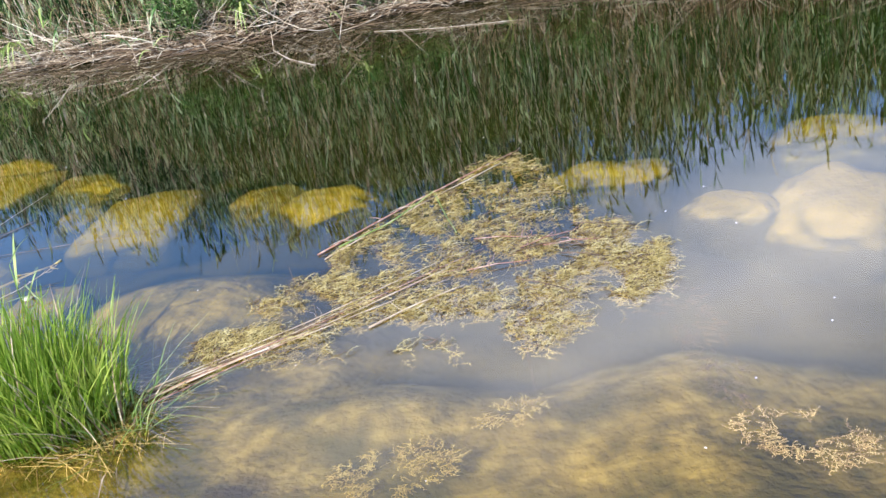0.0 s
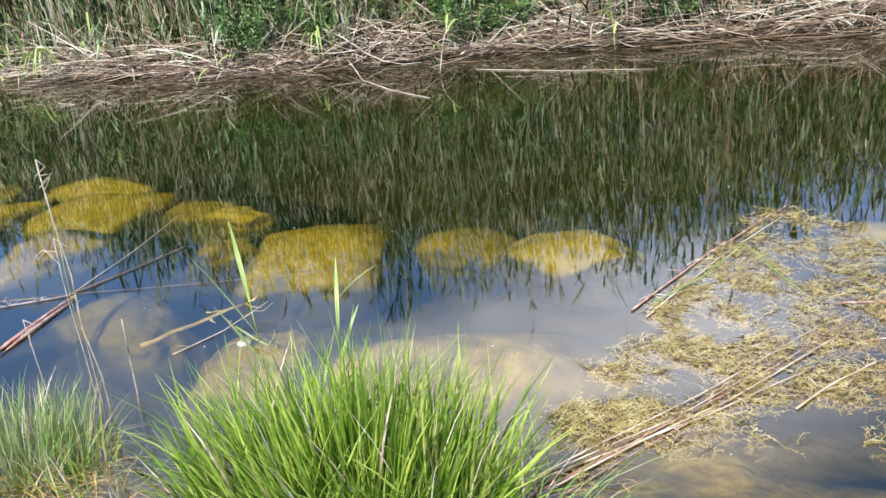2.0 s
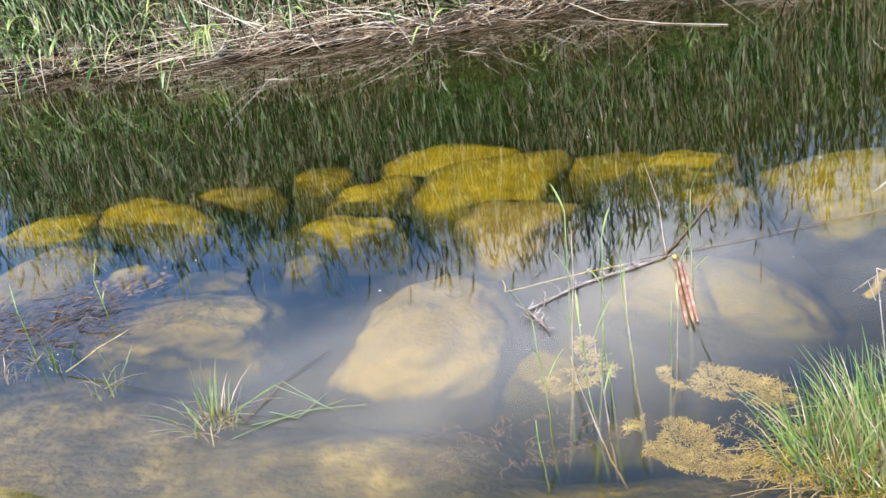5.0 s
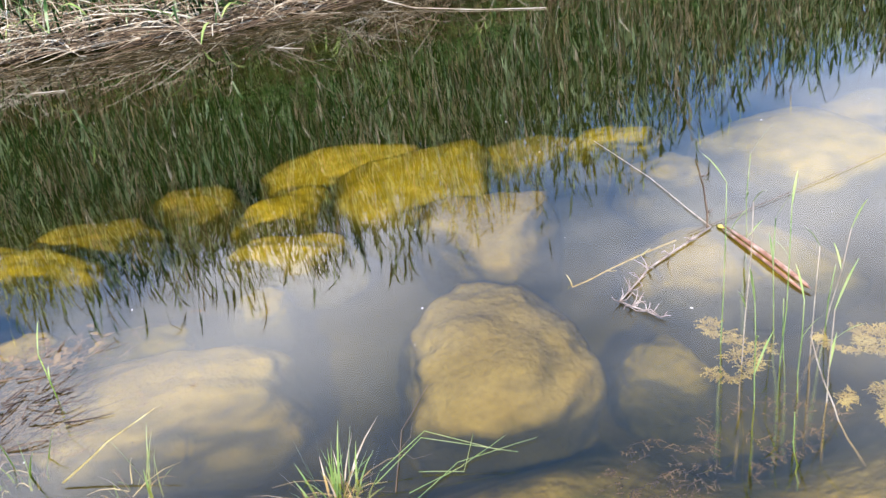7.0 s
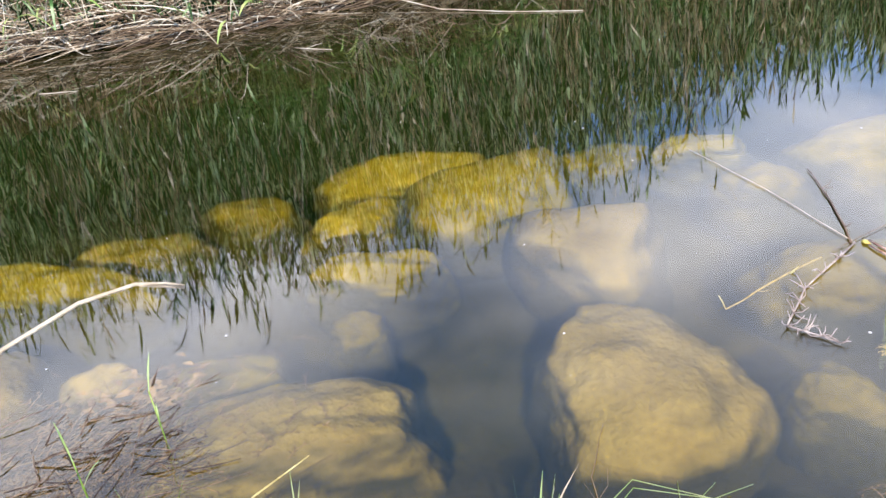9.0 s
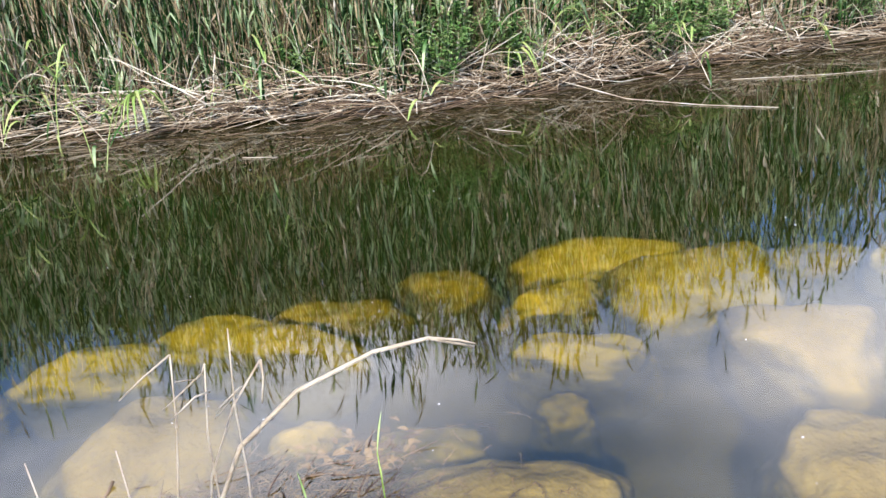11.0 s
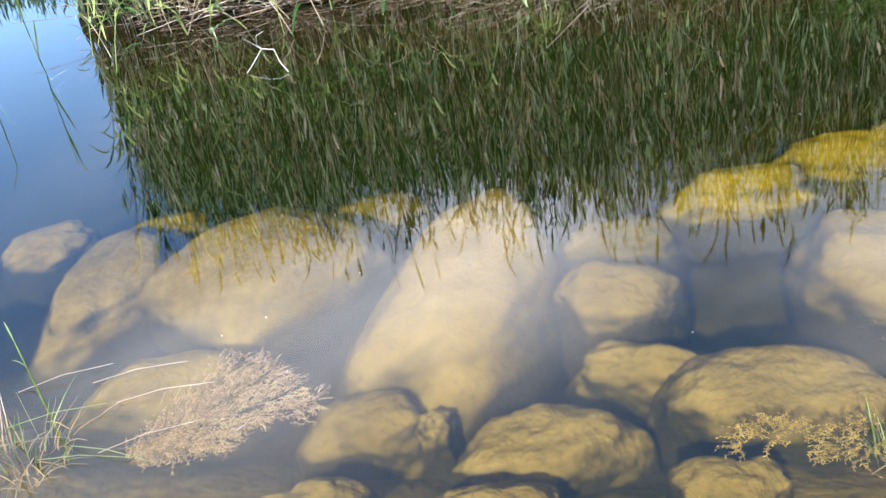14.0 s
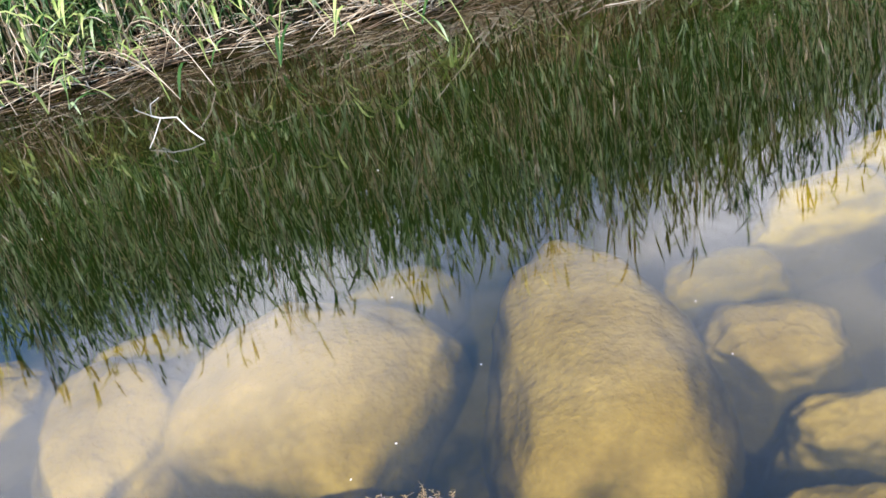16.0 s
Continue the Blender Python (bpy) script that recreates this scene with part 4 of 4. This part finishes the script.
# reddish split canes and the twigs round them
cane = tagged(root("cane_bundle", 3.0, 0.92, 0), "bundle of split reddish canes floating on the water", "cane")
for k, (dx, dz, ln) in enumerate([(-0.016, 0.006, 0.24), (0.004, 0.014, 0.25), (0.022, 0.005, 0.22)]):
    g = Geo()
    g.tube(arc((dx - 0.035, -ln, dz), (dx * 0.6 + 0.03, ln, dz), 0.004, 6), [0.003, 0.0065, 0.0068, 0.006, 0.006, 0.005, 0.003], 7)
    link("cane", g, M_RED, cane)
g = Geo()
g.blob((0.03, 0.26, 0.006), 0.017, random.Random(3), 0.35)
link("yellow_tip", g, M_YELLOW, cane, "yellow leaf caught on the end")
twig("floating_twig", [(2.99, 1.2), (3.2, 1.5), (3.34, 1.74)], 0.004, 0.002, M_STRAW_DARK, "thin brown twig floating on the water", forks=4, seed=1, fork_len=0.05)
twig("floating_twig", [(3.0, 1.21), (3.08, 1.7), (3.12, 2.19)], 0.0018, 0.0012, M_STRAW, "thin pale twig floating on the water", seed=2)
twig("floating_twig", [(2.9, 1.2), (3.6, 1.27), (4.4, 1.38)], 0.0014, 0.001, M_STRAW_DARK, "long thin straw stalk floating on the water", seed=3, forks=1)
twig("weedy_twig", [(3.0, 1.2), (2.64, 1.07), (2.45, 0.95), (2.5, 0.8)], 0.0035, 0.0022, M_PLUME, "brown twig hung with water weed", forks=46, seed=4, fork_len=0.05)
twig("weedy_twig", [(2.85, 1.2), (2.6, 1.17), (2.38, 1.13)], 0.005, 0.003, M_MAT, "weed-covered twig just under the surface", forks=5, seed=5, fork_len=0.05, z=-0.01)
twig("weedy_twig", [(3.53, 0.71), (3.7, 0.88), (3.86, 1.07)], 0.018, 0.009, M_MAT, "algae-covered stick just under the surface", forks=4, seed=6, fork_len=0.08, z=-0.02)
twig("floating_twig", [(3.72, 0.62), (3.86, 0.8), (4.0, 0.96, 0.05)], 0.0022, 0.0014, M_STRAW, "broken reed lying on the water", forks=3, seed=7, fork_len=0.1)
twig("floating_twig", [(3.92, 0.78, 0.03), (4.09, 0.64, 0.02)], 0.0045, 0.003, M_GRASS_PALE, "broken green reed lying on the water", forks=2, seed=8, fork_len=0.1)
bm = bmesh.new()
bmesh.ops.create_icosphere(bm, subdivisions=3, radius=0.028)
for vert in bm.verts:
    vert.co *= 1 + 0.25 * noise.noise(vert.co * 14)
    vert.co.z *= 0.4
me = bpy.data.meshes.new("white_stone")
bm.to_mesh(me)
bm.free()
me.materials.append(M_STONE)
me.polygons.foreach_set("use_smooth", [True] * len(me.polygons))
st = new("white_stone", me)
st.location = (3.97, 0.7, 0.0)
tagged(st, "small white stone breaking the water surface", "stone")
for k in range(3):
    twig("floating_straw", [(1.48 + 0.05 * k, 0.42 + 0.06 * k), (1.68, 0.52 - 0.02 * k), (1.9 - 0.07 * k, 0.5 + 0.05 * k)], 0.0011, 0.0007, M_GRASS_PALE, "dry straw stalk floating near the shore", "straw", seed=30 + k)
twig("floating_twig", [(1.5, 0.5), (1.6, 0.72), (1.74, 0.87)], 0.0015, 0.0008, M_STRAW_DARK, "pale dead twig at the water's surface", forks=3, seed=40)


# ---- floating weed mat ----
MAT_EDGE = [(5.15, -0.2, 0.25), (5.3, -0.05, 0.5), (5.55, 0.05, 0.95), (5.8, 0.06, 1.35), (6.0, 0.05, 1.75), (6.2, 0.03, 1.95), (6.4, 0.0, 1.7), (6.6, 0.02, 1.2), (6.8, 0.2, 0.95), (7.0, 0.42, 0.72)]
rnd = random.Random(41)
clump, fine = Geo(), Geo()
mx0, my0 = 6.0, 0.6
for _ in range(16000):
    x = rnd.uniform(5.15, 7.0)
    lo = float(np.interp(x, [e[0] for e in MAT_EDGE], [e[1] for e in MAT_EDGE]))
    hi = float(np.interp(x, [e[0] for e in MAT_EDGE], [e[2] for e in MAT_EDGE]))
    y = rnd.uniform(lo - 0.08, hi)
    nz = noise.noise(Vector((x * 4.8, y * 4.8, 1.0))) + 0.6 * noise.noise(Vector((x * 13, y * 13, 2.0)))
    edge = min(y - lo, hi - y)
    if nz < 0.07 - 0.13 * min(1.0, max(0, edge) * 4) or (edge < 0.06 and rnd.random() < 0.5):
        continue
    clump.frond((x - mx0, y - my0, -0.002 - rnd.random() ** 1.5 * 0.11 if rnd.random() < 0.78 else 0.004), rnd.gauss(0.7, 0.9), rnd.uniform(0.025, 0.085), rnd, rnd.uniform(0, 0.012))
    if rnd.random() < 0.3:
        a = rnd.uniform(0, 2 * math.pi)
        ln = rnd.uniform(0.02, 0.07)
        fine.tube([(x - mx0, y - my0, 0.003), (x - mx0 + math.cos(a) * ln, y - my0 + math.sin(a) * ln, rnd.uniform(-0.01, 0.012))], [0.0016, 0.0008], 3)
weed = tagged(root("floating_weed_mat", mx0, my0, 0), "ragged mat of ochre algae and weed floating on the water", "water weed")
link("algae_clumps", clump, M_MAT, weed)["kind"] = "stuff"
link("weed_threads", fine, M_MAT_BROWN, weed)["kind"] = "stuff"
twig("reed_stalk", [(5.12, -0.24), (5.4, 0.0), (5.7, 0.22), (6.13, 0.61)], 0.0035, 0.002, M_STRAW, "thick dead reed stalk lying across the weed mat", "reed stalk", 3, 51)
twig("reed_stalk", [(5.1, -0.2), (5.4, 0.03), (5.72, 0.26)], 0.0035, 0.002, M_STRAW_DARK, "wet reed stalk lying across the weed mat", "reed stalk", 3, 52)
for k in range(7):
    q = random.Random(560 + k)
    ex = q.uniform(5.5, 6.3)
    ey = (ex - 5.12) * 0.86 - 0.24 + q.gauss(0, 0.06)
    twig("reed_stalk", [(5.1 + q.uniform(-0.03, 0.05), -0.24 + q.uniform(-0.04, 0.06)), (0.5 * (5.12 + ex), 0.5 * (ey - 0.22) + q.gauss(0, 0.02)), (ex, ey)], q.uniform(0.0016, 0.003), 0.0012, (M_STRAW, M_STRAW_DARK, M_RED)[k % 3], "thin dead reed stalk lying across the weed mat", "reed stalk", 2, 570 + k)
twig("reed_stalk", [(5.45, 0.85), (5.8, 1.35), (6.22, 1.85)], 0.004, 0.0025, M_RED, "reddish reed stalk lying across the weed mat", "reed stalk", 2, 53)
twig("reed_stalk", [(5.5, 0.8), (5.84, 1.3), (6.2, 1.75)], 0.003, 0.002, M_STRAW, "pale reed stalk lying across the weed mat", "reed stalk", 2, 54)
twig("bent_green_reed", [(5.54, 0.91), (5.75, 1.1, 0.02), (5.94, 1.28, 0.08), (6.02, 1.1, 0.04), (6.1, 0.94)], 0.0035, 0.002, M_GRASS_PALE, "bent green reed lying on the weed mat", "reed stalk", 0, 55)
twig("floating_twig", [(5.88, 0.16), (6.05, 0.32), (6.22, 0.44)], 0.004, 0.002, M_STRAW, "grey stick caught in the weed mat", forks=2, seed=56)
for k in range(9):
    q = random.Random(500 + k)
    x, y = q.uniform(6.1, 6.75), q.uniform(0.35, 0.95)
    a = q.gauss(0, 0.5)
    twig("floating_twig", [(x, y), (x + 0.12 * math.cos(a), y + 0.12 * math.sin(a), 0.015), (x + 0.26 * math.cos(a), y + 0.24 * math.sin(a))], 0.0025, 0.0015, M_RED if k % 2 else M_MAT_BROWN, "small reddish twig tangled in the weed mat", forks=5, seed=600 + k, fork_len=0.06)
for k in range(10):
    q = random.Random(700 + k)
    x = q.uniform(5.4, 6.8)
    y = q.uniform(0.1, 0.9)
    plant_stem("weed_sprig", (x, y, 0.001), (x + q.uniform(-0.03, 0.03), y, q.uniform(0.04, 0.09)), 0.002, 0.0, 710 + k, M_STRAW_DARK, label="short dark sprig standing out of the weed mat")


def weed_patch(x, y, rx, ry, n, z, seed, material, name="sunken_weed", label="lumpy patch of ochre algae in the shallows", turn=0.0, fingers=0, size=(0.015, 0.05)):
    rnd = random.Random(seed)
    g, th = Geo(), Geo()
    ct, sn = math.cos(turn), math.sin(turn)
    for _ in range(int(n * 1.6)):
        a, r = rnd.uniform(0, 2 * math.pi), math.sqrt(rnd.random())
        if fingers:
            r *= 0.55 + 0.45 * abs(math.sin(a * fingers / 2 + seed))
        u, v = rx * r * math.cos(a), ry * r * math.sin(a)
        if noise.noise(Vector((u * 12, v * 12, seed))) < -0.12:
            continue
        g.frond((u * ct - v * sn, u * sn + v * ct, rnd.uniform(-0.05, 0.0) * (1.2 - r)), a + turn + rnd.gauss(0, 0.7), rnd.uniform(*size), rnd, 0.004, 6)
    ob = tagged(root(name, x, y, z), label, "water weed")
    link("clumps", g, material, ob)["kind"] = "stuff"
    return ob


weed_patch(6.18, -0.64, 0.2, 0.1, 260, -0.02, 801, M_MAT, turn=0.3)
weed_patch(6.5, -0.35, 0.12, 0.05, 60, -0.06, 802, M_MAT, turn=0.5)
weed_patch(7.35, -0.58, 0.2, 0.09, 240, -0.01, 803, M_STRAW, label="pale scum of plant bits floating in the shallows", turn=-0.5)
weed_patch(7.08, 0.1, 0.08, 0.5, 200, -0.06, 804, M_MAT_BROWN, label="brown weed fringe under the water", turn=0.25)
weed_patch(3.1, 0.0, 0.18, 0.1, 200, -0.015, 807, M_MAT, label="lumpy ochre algae floating beside the grass")
weed_patch(2.3, 0.25, 0.35, 0.12, 200, -0.04, 808, M_MAT_BROWN, label="brown weed among the shoots in the shallows")
weed_patch(2.95, 0.1, 0.15, 0.1, 90, -0.02, 809, M_MAT)
for wx, wy, wa, wb, wn_, ws, wt in ((2.98, 0.36, 0.2, 0.07, 200, 830, -0.6), (2.82, 0.1, 0.2, 0.09, 260, 831, -0.7), (2.56, 0.5, 0.13, 0.05, 60, 832, 0.2), (2.62, 0.66, 0.03, 0.08, 30, 833, 0.2)):
    weed_patch(wx, wy, wa, wb, wn_ * 4, -0.015, ws, M_MAT, label="ragged ochre algae among the reed shoots", turn=wt, size=(0.012, 0.028))
weed_patch(-0.73, 1.47, 0.09, 0.06, 110, -0.02, 810, M_MAT, label="small pale algae cushion near the shore")
weed_patch(-0.5, 1.4, 0.16, 0.07, 130, -0.04, 811, M_MAT)
weed_patch(-0.25, 1.36, 0.14, 0.07, 110, -0.03, 812, M_MAT)
weed_patch(0.05, 1.3, 0.2, 0.09, 300, -0.03, 840, M_MAT, label="murky ochre algae at the foot of the dry stems", size=(0.015, 0.035))
weed_patch(-0.1, 1.5, 0.14, 0.08, 160, -0.05, 841, M_MAT_BROWN, label="brown weed at the foot of the dry stems")
# brown plume with fingers
rnd = random.Random(813)
pl = tagged(root("algae_plume", -2.35, 2.02, -0.01), "brown feathery algae plume just under the surface", "water weed")
for end, wid, num in (((0.44, 0.24), 0.05, 420), ((0.34, 0.33), 0.05, 360), ((0.5, 0.1), 0.05, 340), ((0.32, -0.06), 0.025, 220), ((0.56, 0.02), 0.03, 200), ((0.22, 0.14), 0.06, 260)):
    g = Geo()
    a = math.atan2(end[1], end[0])
    for _ in range(num):
        s = rnd.random() ** 0.75
        off = rnd.gauss(0, wid) * (0.35 + 0.65 * s)
        side = 1 if off > 0 else -1
        g.frond((end[0] * s - math.sin(a) * off, end[1] * s + math.cos(a) * off, -0.05 * (1 - s) - rnd.random() * 0.025 + 0.012 * s), a + side * rnd.uniform(0.2, 1.1), rnd.uniform(0.015, 0.05), rnd, 0.006, 6)
    link("finger", g, M_PLUME, pl)
# sunken tangle of dead stems
rnd = random.Random(820)
tang, bits = Geo(), Geo()
for _ in range(420):
    x, y = rnd.uniform(-0.32, 0.36), rnd.uniform(-0.26, 0.26)
    a = rnd.gauss(0.2, 0.7)
    ln = rnd.uniform(0.05, 0.22)
    z = rnd.uniform(-0.12, 0.012)
    tang.tube(arc((x, y, z), (x + math.cos(a) * ln, y + math.sin(a) * ln, z + rnd.uniform(-0.02, 0.03)), rnd.uniform(-0.01, 0.02), 3), taper(0.0028, 0.0014, 3), 3)
for _ in range(1500):
    x, y = rnd.gauss(0, 0.24), rnd.gauss(0, 0.16)
    bits.frond((x, y, rnd.uniform(-0.12, -0.004)), rnd.uniform(0, 6.28), rnd.uniform(0.03, 0.09), rnd, 0.01, 7)
tg = tagged(root("sunken_weed_tangle", 0.38, 1.5, 0), "tangle of reddish-brown dead weed half under the water", "water weed")
link("dead_stem_tangle", tang, M_MAT_BROWN, tg)["kind"] = "stuff"
link("weed_clumps", bits, M_MAT_BROWN, tg)["kind"] = "stuff"
dark = Geo()
for _ in range(70):
    x, y = rnd.gauss(0, 0.1), rnd.gauss(0, 0.05)
    a = rnd.uniform(0, 6.28)
    dark.blade([(x, y, -0.02), (x + 0.02 * math.cos(a), y + 0.02 * math.sin(a), -0.01), (x + 0.045 * math.cos(a), y + 0.045 * math.sin(a), -0.02)], [0.004, 0.022, 0.003], (-math.sin(a), math.cos(a), 0), 0.15)
pw = tagged(root("dark_pondweed", 0.72, 1.74, 0), "dark purple-brown pondweed leaves under the surface", "water weed")
link("leaves", dark, M_STRAW_DARK, pw)["kind"] = "stuff"
twig("sunken_stick", [(-0.08, 1.62, -0.04), (-0.06, 1.74, -0.02), (0.0, 1.86, 0.01)], 0.007, 0.005, M_STRAW_DARK, "dark curved stick sunk in the shallows", "stick")

# arching pale branch
br = tagged(root("arching_branch", 0.375, 0.885, -0.04), "pale dry branch arching out over the water", "branch")
main = [(-0.1, 0, 0), (-0.1, 0.0, 0.35), (-0.07, 0.0, 0.52), (0.0, -0.01, 0.67), (0.11, -0.02, 0.76), (0.25, -0.03, 0.81), (0.35, -0.04, 0.82), (0.43, -0.05, 0.79)]
g = Geo()
g.tube(main, [0.006, 0.0055, 0.005, 0.0047, 0.0043, 0.004, 0.0035, 0.0025], 7)
link("main_stem", g, M_PALEBRANCH, br)
for pts in ([(-0.08, 0.0, 0.47), (-0.06, 0.02, 0.6), (0.0, 0.03, 0.73), (0.06, 0.03, 0.81)], [(0.06, 0.03, 0.81), (0.06, 0.02, 0.78), (0.05, 0.0, 0.74)], [(0.35, -0.04, 0.82), (0.4, -0.05, 0.81), (0.43, -0.06, 0.8)], [(0.0, -0.01, 0.67), (0.04, 0.01, 0.68)], [(-0.09, 0.0, 0.45), (-0.13, 0.02, 0.52), (-0.15, 0.02, 0.55)]):
    g = Geo()
    g.tube(pts, taper(0.0033, 0.0018, len(pts) - 1), 5)
    link("side_branch", g, M_PALEBRANCH, br)

# floating dry straws by the wiry tuft
for k in range(7):
    q = random.Random(900 + k)
    x, y = q.uniform(-2.75, -2.4), q.uniform(1.9, 2.45)
    a = q.gauss(0.1, 0.5)
    twig("floating_straw", [(x, y), (x + 0.14 * math.cos(a), y + 0.14 * math.sin(a), 0.02), (x + 0.3 * math.cos(a), y + 0.3 * math.sin(a))], 0.0012, 0.0008, M_GRASS_PALE if k % 2 else M_STRAW, "dry straw stalk floating near the shore", "straw", seed=910 + k)
for k in range(2):
    q = random.Random(930 + k)
    x, y = q.uniform(1.3, 1.5), q.uniform(0.5, 0.6)
    twig("floating_straw", [(x, y, 0.02), (x + q.uniform(0.1, 0.18), y + q.uniform(-0.05, 0.04), q.uniform(0.06, 0.12)), (x + q.uniform(0.2, 0.36), y + q.uniform(-0.16, 0.06), q.uniform(0.02, 0.09))], 0.0013, 0.0008, M_GRASS_PALE, "dry straw stalk leaning over the water", "straw", seed=940 + k)
twig("floating_straw", [(0.72, 1.0, 0.01), (0.86, 1.02, 0.08), (1.0, 1.01, 0.14)], 0.003, 0.0015, M_MAT, "dry orange straw stalk leaning over the water", "straw", seed=950)

# things floating by the far bank
twig("floating_reed_stalk", [(3.25, 6.15, 0.08), (3.52, 5.45, 0.012), (3.85, 5.0), (4.22, 4.62)], 0.0045, 0.0025, M_STRAW, "long pale reed stalk floating out from the bank", "reed stalk", 0, 960)
twig("floating_twig", [(0.69, 5.43), (0.8, 5.37), (0.91, 5.31)], 0.003, 0.0015, M_STRAW, "short white stick floating on the water", forks=1, seed=961)
twig("floating_twig", [(2.35, 5.2), (2.42, 5.1), (2.5, 5.0)], 0.003, 0.002, M_STRAW, "short straw twig floating on the water", forks=2, seed=962)
twig("floating_reed_stalk", [(4.5, 5.6), (5.2, 5.3), (6.0, 5.1)], 0.003, 0.002, M_STRAW, "thin reed stalk floating on the water", "reed stalk", 0, 963)
wb = tagged(root("bleached_branch", -1.95, 5.75, 0), "bleached white forked branch at the water's edge", "branch")
for pts, r in (([(-0.1, 0.25, 0.16), (-0.05, 0.05, 0.17), (0.06, -0.05, 0.16), (0.1, -0.3, 0.08), (0.16, -0.48, 0.01)], 0.011), ([(-0.05, 0.05, 0.17), (-0.16, -0.12, 0.06), (-0.22, -0.2, 0.01)], 0.009), ([(-0.1, 0.25, 0.16), (-0.08, 0.2, 0.28), (0.0, 0.15, 0.33)], 0.007), ([(-0.1, 0.25, 0.16), (-0.2, 0.3, 0.25), (-0.2, 0.2, 0.3)], 0.006)):
    g = Geo()
    g.tube([(q[0] * 0.7, q[1] * 0.6, q[2] * 0.6) for q in pts], taper(r * 0.42, r * 0.22, len(pts) - 1), 6)
    link("limb", g, M_WHITE, wb)

# specks and seeds on the surface
rnd = random.Random(990)
sp = Geo()
for _ in range(130):
    x = rnd.uniform(-3, 8)
    y = interp(SHORE, x) + rnd.random() * 5.5
    if y > bank_y(x) - 0.1:
        continue
    sp.blob((x, y, 0.001), rnd.uniform(0.0015, 0.0045), rnd, 0.35, 0.5)
tagged(link("floating_specks", sp, M_WHITE), "tiny pale seeds and plant bits floating on the water", "plant bits", kind="stuff")

for k, (a, b) in enumerate([((-4.2, 7.0), (-4.3, 6.9, 0.5)), ((-3.9, 6.6), (-4.0, 6.55, 0.55)), ((-4.5, 7.6), (-4.5, 7.5, 0.6)), ((-3.6, 6.9), (-3.65, 6.8, 0.7))]):
    plant_stem("reed_shoot", (*a, 0), b, 0.006, 0.0, 980 + k, M_REED, 5, 0.3, label="young reed standing in open water off the bank", wob=0.01)

# ---- distant shore ----
rnd = random.Random(77)
fs, fl = Geo(), Geo()
for _ in range(3000):
    if rnd.random() < 0.35:
        x = rnd.uniform(-60, -4)
        y = 46 + rnd.random() * 2.5 + 0.2 * abs(x + 3)
    else:
        x = rnd.uniform(-15.0, -6.6)
        y = 20.5 + rnd.random() * 2.5 + 0.15 * abs(x + 6.6)
    reed_stalk(fs, fl, x, y, -0.3, rnd.uniform(1.4, 2.2), rnd, (rnd.gauss(0, 0.1), rnd.gauss(0, 0.08)), 5, 0.012, 3, 0.05)
far = tagged(root("distant_reeds", -12, 20, -0.3), "hazy stand of reeds along the distant shore", "reeds", kind="stuff")
for nm, g in (("stems", fs), ("leaves", fl)):
    ob = link(nm, g, M_REED_FAR, far)
    ob.matrix_parent_inverse = Matrix.Translation((12, -20, 0.3))
    ob["kind"] = "stuff"
